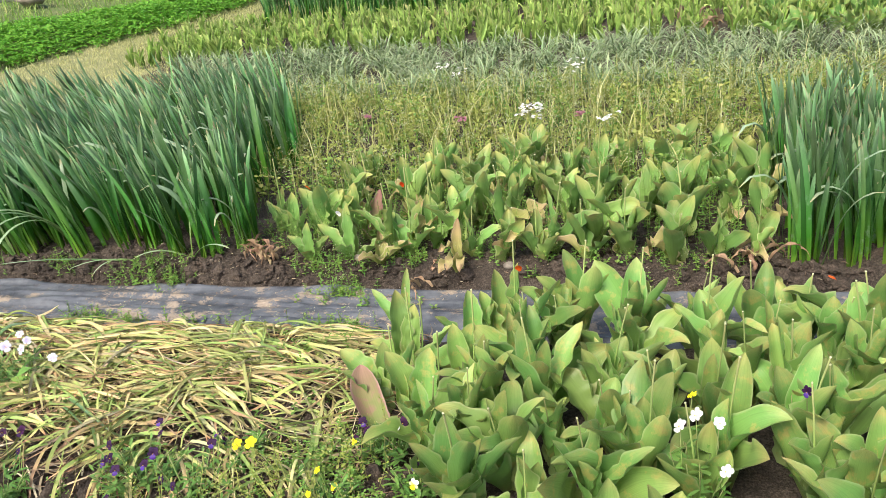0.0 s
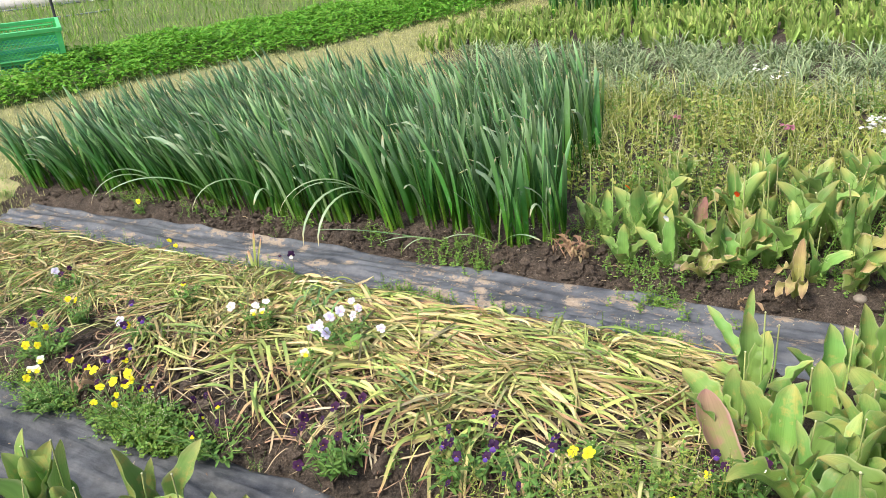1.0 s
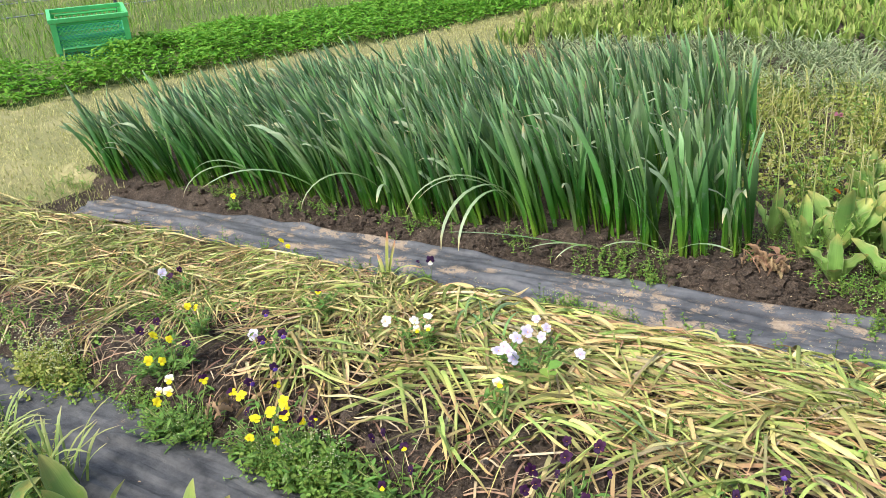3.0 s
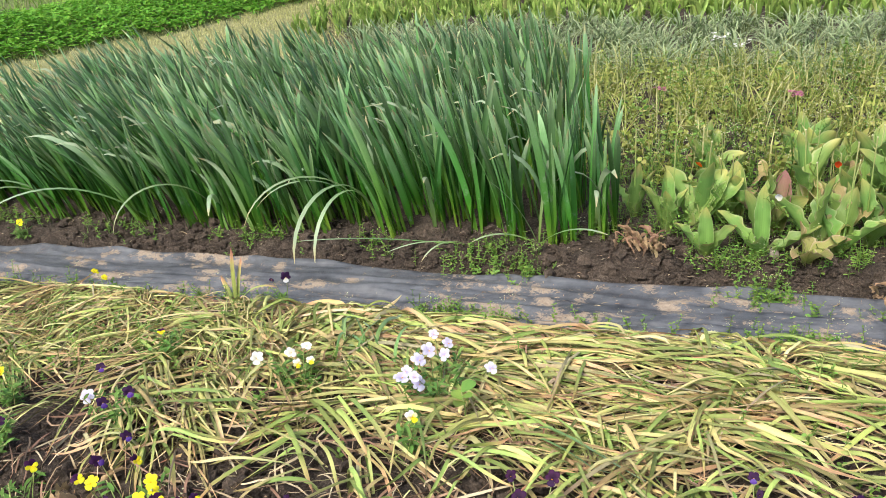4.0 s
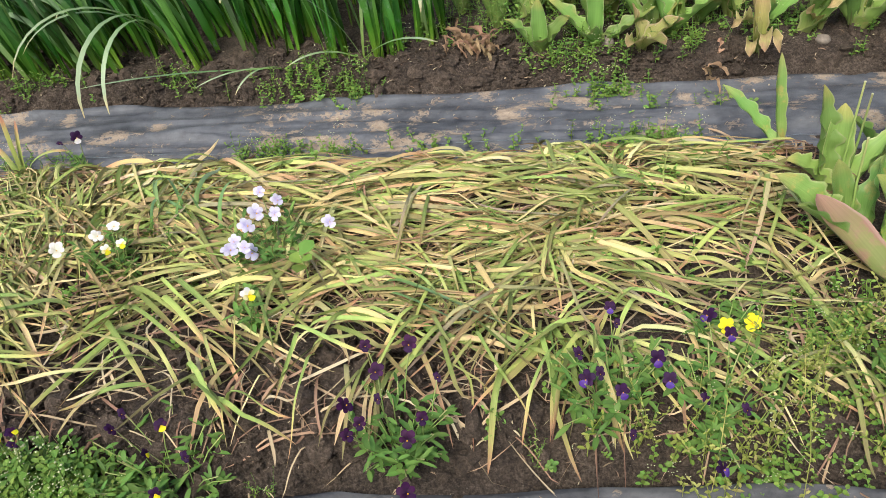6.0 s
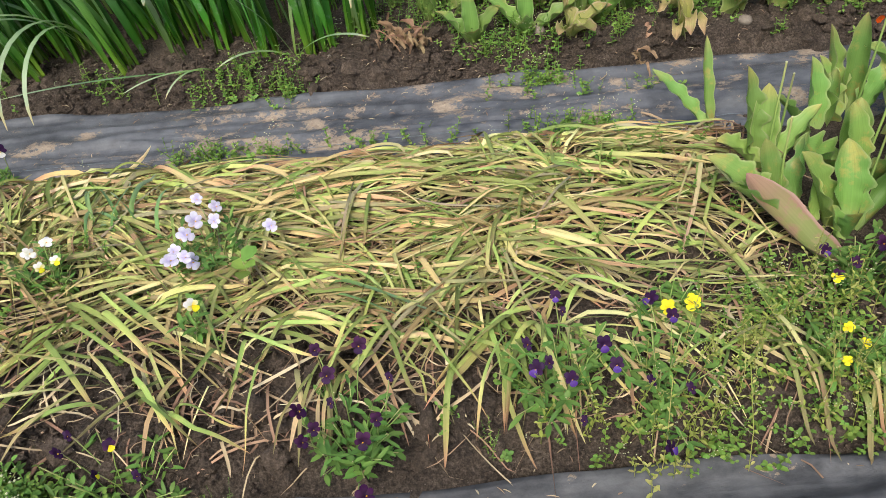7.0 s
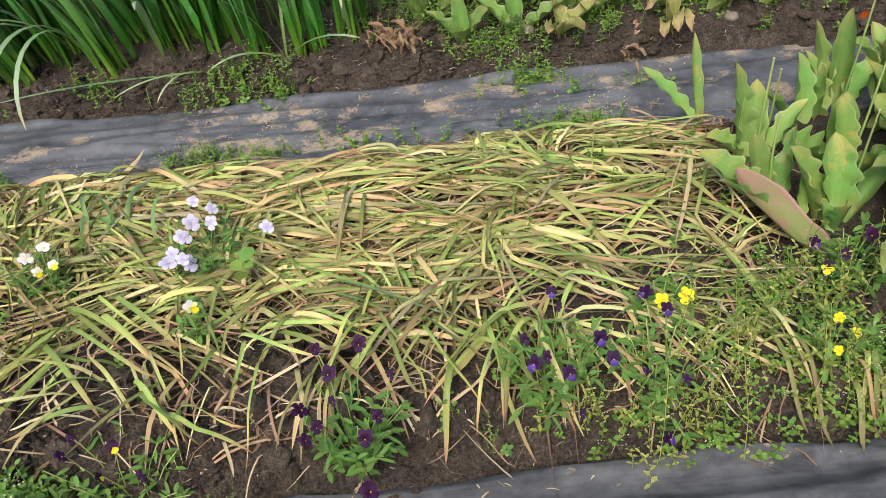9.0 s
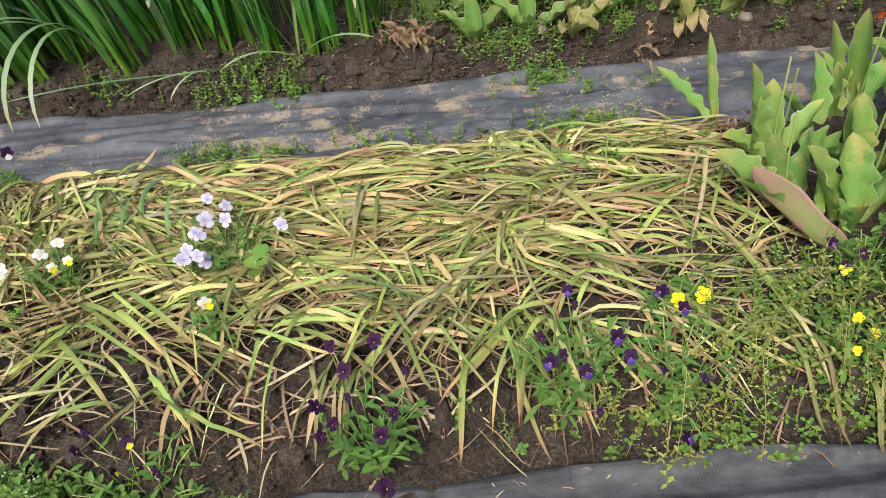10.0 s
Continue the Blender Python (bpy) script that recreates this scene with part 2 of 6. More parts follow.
STRAW_GREEN = leaf_mat("fading_daffodil_leaf", [(0.0, (0.54, 0.55, 0.21)), (0.25, (0.30, 0.41, 0.11)), (0.6, (0.34, 0.43, 0.12)), (0.78, (0.50, 0.46, 0.17)), (0.9, (0.56, 0.34, 0.18)), (1.0, (0.36, 0.18, 0.11))],
                       blotch=(0.50, 0.48, 0.17), blotch_at=0.57, rough=0.36, through_light=0.08, value=(0.55, 1.3), hue=0.02, veins=10, streak=0.2, relief=0.45)
ROTTEN = leaf_mat("rotten_strand", [(0.0, (0.34, 0.25, 0.15)), (1.0, (0.40, 0.28, 0.19))], [(0.0, (0.12, 0.07, 0.045)), (0.35, (0.34, 0.21, 0.14)), (0.7, (0.54, 0.42, 0.27)), (1.0, (0.70, 0.60, 0.45))], rough=0.8, through_light=0.05)
CHAFF = leaf_mat("dead_strand", [(0.0, (0.46, 0.36, 0.22)), (1.0, (0.55, 0.45, 0.30))], [(0.0, (0.16, 0.10, 0.06)), (0.5, (0.34, 0.24, 0.15)), (1.0, (0.56, 0.48, 0.35))], rough=0.7, through_light=0.1)
WEED = leaf_mat("chickweed_leaf", [(0.0, (0.19, 0.32, 0.065)), (1.0, (0.18, 0.31, 0.065))], rough=0.5, through_light=0.25, value=(0.65, 1.3), hue=0.025, veins=6)
WEED_PALE = leaf_mat("yellowing_weed_leaf", [(0.0, (0.25, 0.30, 0.06)), (1.0, (0.34, 0.36, 0.10))], [(0.0, (0.18, 0.30, 0.05)), (0.5, (0.33, 0.40, 0.09)), (0.82, (0.50, 0.48, 0.16)), (1.0, (0.54, 0.40, 0.20))], rough=0.6, value=(0.75, 1.2), veins=6)
GREY_GRASS = leaf_mat("grey_green_blade", [(0.0, (0.30, 0.35, 0.13)), (0.4, (0.20, 0.29, 0.13)), (1.0, (0.42, 0.48, 0.28))], rough=0.5, value=(0.6, 1.35), hue=0.02, veins=8)
CLOVER = leaf_mat("strawberry_leaf", [(0.0, (0.16, 0.38, 0.04)), (1.0, (0.18, 0.41, 0.05))], rough=0.6, through_light=0.35, value=(0.8, 1.2), hue=0.015, veins=8)
GRASS = leaf_mat("grass_blade", [(0.0, (0.14, 0.24, 0.04)), (1.0, (0.25, 0.34, 0.08))], [(0.0, (0.14, 0.35, 0.045)), (0.7, (0.25, 0.43, 0.07)), (1.0, (0.44, 0.46, 0.15))], rough=0.5, value=(0.75, 1.2), veins=6)
DRY_GRASS = leaf_mat("dry_grass_blade", [(0.0, (0.56, 0.52, 0.24)), (1.0, (0.68, 0.62, 0.34))], [(0.0, (0.22, 0.34, 0.08)), (0.35, (0.42, 0.45, 0.17)), (1.0, (0.60, 0.54, 0.31))], rough=0.7, value=(0.8, 1.2), veins=6)
VIOLA_LEAF = leaf_mat("viola_leaf", [(0.0, (0.14, 0.26, 0.06)), (1.0, (0.125, 0.25, 0.055))], rough=0.45, value=(0.7, 1.3), hue=0.015, veins=8)


def petal_mat(name, inner, outer, veined=0.8):
    return leaf_mat(name, [(0.0, inner), (0.35, tuple((a + b) / 2 for a, b in zip(inner, outer))), (0.55, outer), (1.0, outer)], rough=0.6, through_light=0.3, value=(0.85, 1.15), hue=0.01, veins=14, relief=0.2)


PETALS = {
    "deep": petal_mat("dark_purple_petal", (0.03, 0.006, 0.04), (0.035, 0.008, 0.055)),
    "wine": petal_mat("wine_purple_petal", (0.02, 0.004, 0.025), (0.050, 0.007, 0.055)),
    "violet": petal_mat("violet_petal", (0.16, 0.09, 0.40), (0.085, 0.03, 0.26)),
    "yellow": petal_mat("yellow_petal", (0.86, 0.70, 0.02), (0.88, 0.82, 0.03)),
    "cream": petal_mat("cream_petal", (0.85, 0.70, 0.10), (0.85, 0.82, 0.45)),
    "white": petal_mat("white_petal", (0.80, 0.78, 0.62), (0.84, 0.83, 0.84)),
    "lilac": petal_mat("pale_lilac_petal", (0.54, 0.47, 0.78), (0.73, 0.71, 0.87)),
    "blue": petal_mat("blue_petal", (0.10, 0.12, 0.50), (0.16, 0.22, 0.66)),
    "orange": petal_mat("orange_petal", (0.80, 0.12, 0.01), (0.85, 0.14, 0.02)),
    "eye": petal_mat("yellow_eye", (0.85, 0.50, 0.02), (0.85, 0.55, 0.02)),
    "pink": petal_mat("dusty_pink_flower", (0.40, 0.12, 0.20), (0.50, 0.22, 0.28)),
}

# ---- mesh building ----
rng = np.random.default_rng(7)


class Heap:
    """Gathers faces with a uv for each corner, to be made into one mesh."""

    def __init__(self):
        self.v, self.f, self.uv, self.mat, self.count = [], [], [], [], 0

    def add(self, verts, faces, uv, mat=0):
        faces = np.asarray(faces, int)
        self.v.append(np.asarray(verts, float).reshape(-1, 3))
        self.f.append(faces + self.count)
        self.uv.append(np.asarray(uv, float)[faces.ravel()])
        self.mat.append(np.full(len(faces), mat))
        self.count += len(self.v[-1])
        return self

    def join(self, other, mat=0):
        self.v += other.v
        self.f += [f + self.count for f in other.f]
        self.uv += other.uv
        self.mat += [m * 0 + mat for m in other.mat]
        self.count += other.count

    def set_down(self, other, x, y, z, turn, size):
        c, n = math.cos(turn) * size, math.sin(turn) * size
        m = np.array([[c, n, 0], [-n, c, 0], [0, 0, size]])
        self.v += [v @ m + [x, y, z] for v in other.v]
        self.f += [f + self.count for f in other.f]
        self.uv += other.uv
        self.mat += other.mat
        self.count += other.count

    def mesh(self, name, *mats, smooth=True):
        me = bpy.data.meshes.new(name)
        v, sizes = np.concatenate(self.v), np.concatenate([np.full(len(f), f.shape[1]) for f in self.f])
        loops = np.concatenate([f.ravel() for f in self.f])
        me.vertices.add(len(v))
        me.vertices.foreach_set("co", v.astype(np.float32).ravel())
        me.loops.add(len(loops))
        me.loops.foreach_set("vertex_index", loops.astype(np.int32))
        me.polygons.add(len(sizes))
        me.polygons.foreach_set("loop_start", np.r_[0, np.cumsum(sizes)[:-1]].astype(np.int32))
        me.polygons.foreach_set("loop_total", sizes.astype(np.int32))
        me.polygons.foreach_set("material_index", np.concatenate(self.mat).astype(np.int32))
        me.polygons.foreach_set("use_smooth", np.full(len(sizes), smooth))
        layer = me.uv_layers.new(name="UVMap")
        layer.data.foreach_set("uv", np.concatenate(self.uv).astype(np.float32).ravel())
        for m in mats:
            me.materials.append(m)
        me.update(calc_edges=True)
        me.validate()
        return me


def unit(a):
    return a / np.maximum(np.linalg.norm(a, axis=-1, keepdims=True), 1e-9)


def strip(heap, path, width, side, across=2, cup=0.0, ripple=0.0, waves=3.0, mat=0):
    """A leaf along path: width and side direction at each step; cup folds it up along its middle, ripple waves its margins."""
    n = len(path)
    tang = unit(np.gradient(path, axis=0))
    side = unit(side - (side * tang).sum(-1, keepdims=True) * tang)
    norm = np.cross(side, tang)
    c = np.linspace(-1, 1, across + 1)
    s = np.linspace(0, 1, n)
    phase = rng.uniform(0, 6.28)
    lift = cup * (c**2)[None, :] + ripple * np.sin(phase + s * waves * 6.28)[:, None] * np.sign(c)[None, :] * (np.abs(c) ** 2)[None, :] * np.sin(np.pi * np.clip(s, 0, 1))[:, None]
    v = path[:, None] + side[:, None] * (width[:, None] * 0.5 * c)[..., None] + norm[:, None] * (lift * width[:, None] * 0.5)[..., None]
    uv = np.stack(np.broadcast_arrays((c * 0.5 + 0.5)[None, :], s[:, None]), -1)
    i, j = np.meshgrid(np.arange(n - 1), np.arange(across), indexing="ij")
    k = (i * (across + 1) + j).ravel()
    heap.add(v.reshape(-1, 3), np.stack([k, k + 1, k + across + 2, k + across + 1], -1), uv.reshape(-1, 2), mat)


def rising(base, azimuth, length, lean, bend, steps, power=1.6, sway=0.0):
    """The middle line of a leaf that leaves base leaning from upright by lean and bends over by bend (radians) towards azimuth."""
    s = np.linspace(0, 1, steps + 1)
    mid = (s[1:] + s[:-1]) / 2
    tilt = lean + bend * mid**power
    az = azimuth + sway * mid
    d = np.stack([np.sin(tilt) * np.cos(az), np.sin(tilt) * np.sin(az), np.cos(tilt)], -1) * (length / steps)
    return np.concatenate([[base], base + np.cumsum(d, 0)])


def strap_width(s, w, root=0.6):
    return w * (root + (1 - root) * np.clip(s / 0.25, 0, 1)) * np.sqrt(np.clip(1 - (np.clip(s - 0.72, 0, 1) / 0.283) ** 2, 0.012, 1))


def strap_leaf(heap, base, azimuth, length, width, lean, bend, steps=8, cup=0.35, sway=0.0, power=1.6, mat=0, turn=0.0, across=2):
    path = rising(np.asarray(base, float), azimuth, length, lean, bend, steps, power, sway)
    s = np.linspace(0, 1, steps + 1)
    a = azimuth + np.pi / 2 + turn + sway * s
    strip(heap, path, strap_width(s, width), np.stack([np.cos(a), np.sin(a), 0 * a], -1), across, cup, mat=mat)


def rod(heap, path, radius, sides=6, mat=0):
    path = np.asarray(path, float)
    n = len(path)
    radius = np.broadcast_to(np.asarray(radius, float), n)
    tang = unit(np.gradient(path, axis=0))
    hint = np.where(np.abs(tang[:, 2:]) > 0.9, [[1.0, 0, 0]], [[0, 0, 1.0]])
    a1 = unit(np.cross(tang, hint))
    a2 = np.cross(tang, a1)
    ang = np.linspace(0, 2 * np.pi, sides, endpoint=False)
    ring = np.cos(ang)[None, :, None] * a1[:, None] + np.sin(ang)[None, :, None] * a2[:, None]
    v = path[:, None] + ring * radius[:, None, None]
    uv = np.stack(np.broadcast_arrays((ang / 6.283)[None, :], np.linspace(0, 1, n)[:, None]), -1)
    i, j = np.meshgrid(np.arange(n - 1), np.arange(sides), indexing="ij")
    k, k2 = (i * sides + j).ravel(), (i * sides + (j + 1) % sides).ravel()
    heap.add(v.reshape(-1, 3), np.stack([k, k2, k2 + sides, k + sides], -1), uv.reshape(-1, 2), mat)
    heap.add(v[-1], [list(range(sides))], np.full((sides, 2), 1.0), mat)


def lump(heap, centre, size, mat=0, rings=5, sides=8, rough=0.25, flat=0.7):
    """A clod or stone: an uneven ball."""
    th = np.linspace(0, np.pi, rings + 1)
    ph = np.linspace(0, 2 * np.pi, sides, endpoint=False)
    d = np.stack([np.sin(th)[:, None] * np.cos(ph), np.sin(th)[:, None] * np.sin(ph), np.repeat(np.cos(th)[:, None], sides, 1)], -1)
    r = 1 + rng.uniform(-rough, rough, d.shape[:2])
    r[0], r[-1] = r[0, 0], r[-1, 0]
    v = d * r[..., None] * size * np.array([1, rng.uniform(0.7, 1), flat]) + centre
    i, j = np.meshgrid(np.arange(rings), np.arange(sides), indexing="ij")
    k, k2 = (i * sides + j).ravel(), (i * sides + (j + 1) % sides).ravel()
    heap.add(v.reshape(-1, 3), np.stack([k, k + sides, k2 + sides, k2], -1), np.zeros((v.shape[0] * sides, 2)) + 0.5, mat)


def box(heap, lo, hi, mat=0):
    lo, hi = np.asarray(lo, float), np.asarray(hi, float)
    v = np.array([[(lo, hi)[(i >> a) & 1][a] for a in range(3)] for i in range(8)])
    heap.add(v, [[0, 2, 3, 1], [4, 5, 7, 6], [0, 1, 5, 4], [2, 6, 7, 3], [0, 4, 6, 2], [1, 3, 7, 5]], np.full((8, 2), 0.5), mat)


def strew(heap, template, places, yaw, tilt, size, mat=0, roll=None):
    """Many copies of a template (verts, faces, uv), each turned, tilted and sized, in one go."""
    tv, tf, tuv = template
    n = len(places)
    yaw, tilt, size = (np.broadcast_to(np.asarray(q, float), n) for q in (yaw, tilt, size))
    cy, sy, ct, st = np.cos(yaw), np.sin(yaw), np.cos(tilt), np.sin(tilt)
    x, y, z = (tv[None, :, k] * size[:, None] for k in range(3))
    x, z = x * ct[:, None] + z * st[:, None], -x * st[:, None] + z * ct[:, None]
    v = np.stack([x * cy[:, None] - y * sy[:, None], x * sy[:, None] + y * cy[:, None], z], -1) + np.asarray(places)[:, None]
    f = (tf[None] + (np.arange(n) * len(tv))[:, None, None]).reshape(-1, tf.shape[1])
    heap.add(v.reshape(-1, 3), f, np.tile(tuv, (n, 1)), mat)


def sprig(parts):
    """A template from (verts, faces, uv) lists."""
    h = Heap()
    for p in parts:
        h.add(*p)
    v = np.concatenate(h.v)
    f = np.concatenate(h.f)
    uv = np.zeros((len(v), 2))
    uv[f.ravel()] = np.concatenate(h.uv)
    return v, f, uv


def small_leaf(base, azimuth, length, width, lift, fold=0.25, droop=0.2):
    """An oval leaf of two folded halves."""
    s = np.array([0.0, 0.38, 0.75, 1.0])
    w = np.array([0.08, 0.5, 0.42, 0.04]) * width
    d, e = np.array([math.cos(azimuth), math.sin(azimuth), 0]), np.array([-math.sin(azimuth), math.cos(azimuth), 0])
    mid = np.asarray(base) + d * (s * length * math.cos(lift))[:, None] + np.array([0, 0, 1.0]) * (s * length * math.sin(lift) - droop * length * s**2)[:, None]
    up = np.array([0, 0, 1.0]) * (w * fold)[:, None]
    v = np.concatenate([mid + e * w[:, None] + up, mid, mid - e * w[:, None] + up])
    f = [[i, i + 1, i + 5, i + 4] for i in range(3)] + [[i + 4, i + 5, i + 9, i + 8] for i in range(3)]
    uv = np.concatenate([np.stack([np.full(4, q), s], -1) for q in (0, 0.5, 1)])
    return v, f, uv


def tiny_leaf(base, azimuth, length, width, lift, fold=0.25, droop=0.2):
    """A small leaf of two halves folded along the midrib."""
    d, e = np.array([math.cos(azimuth), math.sin(azimuth), 0]), np.array([-math.sin(azimuth), math.cos(azimuth), 0])
    at = lambda s, c: np.asarray(base) + d * s * length * math.cos(lift) + e * c * width * 0.5 + np.array([0, 0, s * length * math.sin(lift) - droop * length * s * s + abs(c) * fold * width * 0.5])
    v = np.array([at(0, 0), at(0.34, 0.95), at(0.76, 0.8), at(1, 0), at(0.76, -0.8), at(0.34, -0.95)])
    return v, [[0, 1, 2, 3], [0, 3, 4, 5]], np.array([[0.5, 0], [1, 0.34], [0.9, 0.76], [0.5, 1], [0.1, 0.76], [0, 0.34]])


def part(name, data, parent, label="", m=None):
    ob = new(name, data)
    ob.parent = parent
    if m is not None:
        ob.matrix_basis = m
    return tagged(ob, label) if label else ob


def thing(name, data, label, category, group="", kind="", m=None):
    ob = new(name, data)
    if m is not None:
        ob.matrix_basis = m
    return tagged(ob, label, category, group, kind)


# ---- the lie of the land ----
def sst(a, b, x):
    q = np.clip((np.asarray(x, float) - a) / (b - a), 0, 1)
    return q * q * (3 - 2 * q)


def land(x, y):
    """Smooth ground: paths at 0, beds a hand's width raised, a bank rising to the road beyond the beds' end."""
    x, y = np.asarray(x, float), np.asarray(y, float)
    beds = 0.072 * sst(1.135, 1.25, y) * (1 - sst(1.95, 2.06, y)) + 0.062 * sst(2.36, 2.48, y) * (1 - 0.6 * sst(4.4, 5.0, y)) + 0.05 * (1 - sst(0.70, 0.84, y))
    return 0.02 * np.clip(y - 2.4, 0, 8) + 0.75 * (1 - np.exp(-np.clip(-x - 4.6, 0, None) / 3.2)) + beds * sst(-5.3, -4.8, x)


def clover_front(y):
    return np.interp(y, [-6, 2.4, 3.2, 4.5, 6.2, 8.0, 9.6, 30], [-7.4, -6.45, -6.15, -5.9, -5.4, -5.05, -4.85, -3.5])


def clover_back(y):
    return np.interp(y, [-6, 2.5, 3.3, 5.0, 6.5, 8.3, 9.6, 30], [-8.6, -7.5, -7.3, -6.95, -6.5, -5.95, -5.7, -4.8])


def lines(a, b, fine, edges):
    out = list(np.arange(a, b + 1e-6, fine))
    for sign, end in zip((-1, 1), edges):
        q, step = (a if sign < 0 else b), fine
        while sign * q < sign * end:
            step = min(step * 1.16, 40)
            q += sign * step
            out.append(q)
    return np.array(sorted(out))


def make_ground():
    xs, ys = lines(-5.5, 1.3, 0.022, (-900, 900)), lines(0.5, 2.95, 0.022, (-900, 900))
    X, Y = np.meshgrid(xs, ys, indexing="ij")
    Z = land(X, Y)
    rough = sst(0.45, 0.7, Y) * (1 - sst(5, 8, Y)) * sst(-8, -5, X) * (1 - sst(3, 6, X))
    tread = np.maximum(sst(0.80, 0.88, Y) * (1 - sst(1.07, 1.14, Y)), sst(2.02, 2.08, Y) * (1 - sst(2.32, 2.40, Y)))
    flat = np.array([[noise.noise((x * 5, y * 5, 0)) * 0.014 + noise.noise((x * 17, y * 17, 3)) * 0.014 + noise.noise((x * 40, y * 40, 7)) * 0.009 if r > 0.01 else 0.0
                      for x, y, r in zip(rx, ry, rr)] for rx, ry, rr in zip(X, Y, rough)])
    Z += flat * rough * (1 - 0.8 * tread) - 0.012 * tread * (rough > 0.01)
    nx, ny = X.shape
    i, j = np.meshgrid(np.arange(nx - 1), np.arange(ny - 1), indexing="ij")
    k = (i * ny + j).ravel()
    faces = np.stack([k, k + ny, k + ny + 1, k + 1], -1)
    cx, cy = (X[:-1, :-1] + X[1:, 1:]).ravel() / 2, (Y[:-1, :-1] + Y[1:, 1:]).ravel() / 2
    wob = 0.16 * np.sin(cy * 5.1) + 0.11 * np.sin(cx * 7.3 + cy * 2.7)
    end = np.where(cy < 2.45, -4.78, np.interp(cy, [2.5, 4.1, 4.6, 5.9, 7], [-5.0, -4.8, -3.4, -4.0, -4.6]))
    mats = np.where(cx < end + wob * 0.6, 1, 0)
    mats[(cx < clover_front(cy) + wob * 0.5) | (cy > 12) | (cx > 9) | (cy < -6)] = 2
    h = Heap()
    h.add(np.stack([X, Y, Z], -1).reshape(-1, 3), faces, np.stack([X, Y], -1).reshape(-1, 2))
    h.mat = [mats]
    thing("ground", h.mesh("ground", SOIL, SAND, TURF), "dark crumbly garden soil with dry turf path beyond", "ground", kind="structure")


make_ground()


def weed_sheet(y0, y1, x0, x1, mat, label, drift=0.0):
    """A strip of ground film, wrinkled lengthwise, with a folded-under edge."""
    xs, cs = np.arange(x0, x1, 0.02), np.linspace(0, 1, 37)
    h = Heap()
    X, C = np.meshgrid(xs, cs, indexing="ij")
    wav = np.array([[noise.noise((x * 1.3, 9 * e + y0, 1)) * 0.022 + noise.noise((x * 6, 5 * e + y0, 2)) * 0.006 for x in xs] for e in (0, 1)])
    Y = (y0 + drift * (xs + 1.0) + wav[0])[:, None] * (1 - C) + (y1 + wav[1])[:, None] * C
    wr = np.array([[noise.noise((x * 1.1, y * 16, 5 + y0)) * 0.018 + (1 - abs(noise.noise((x * 1.6 + y * 2, y * 13, 8 + y0)))) ** 6 * 0.016 + noise.noise((x * 9, y * 26, 8)) * 0.004 for x, y in zip(a, b)] for a, b in zip(X, Y)])
    Z = land(X, Y) * np.where((Y > y0 + 0.02) & (Y < y1 - 0.02), 0.3, 0.75) + 0.008 + np.maximum(wr, -0.006)
    seam = 0.42 + 0.05 * np.sin(X * 1.7 + y0) + 0.03 * np.sin(X * 4.1)
    Z += 0.011 * np.where(C > seam, np.exp(-(C - seam) / 0.22), np.exp((C - seam) / 0.02))
    top = np.stack([X, Y, Z], -1)
    nx, ny = X.shape
    i, j = np.meshgrid(np.arange(nx - 1), np.arange(ny - 1), indexing="ij")
    k = (i * ny + j).ravel()
    uv = np.stack([X, Y], -1).reshape(-1, 2)
    h.add(top.reshape(-1, 3), np.stack([k, k + ny, k + ny + 1, k + 1], -1), uv)
    ob = thing("weed_barrier_sheet", h.mesh("weed_barrier_sheet", mat), label, "ground sheet", "weed sheets between the beds")
    solid = ob.modifiers.new("thickness", "SOLIDIFY")
    solid.thickness, solid.offset = 0.0025, -1
    for c in ((0.25,) if mat is SHEET else ()):
        q = Heap()
        jj = int(c * (ny - 1))
        line = top[:, jj] + [0, 0, 0.0022]
        strip(q, line, np.full(nx, 0.002), np.tile([0, 1.0, 0], (nx, 1)), 1)
        part("marking_thread", q.mesh("marking_thread", CHALK), ob, "pale blue woven marking thread")


weed_sheet(2.025, 2.385, -4.62, 3.2, SHEET, "dusty black weed barrier strip with dried mud between beds", -0.03)
weed_sheet(0.80, 1.135, -5.0, 2.6, SHEET_CLEAN, "black weed barrier strip along the front of the bed")


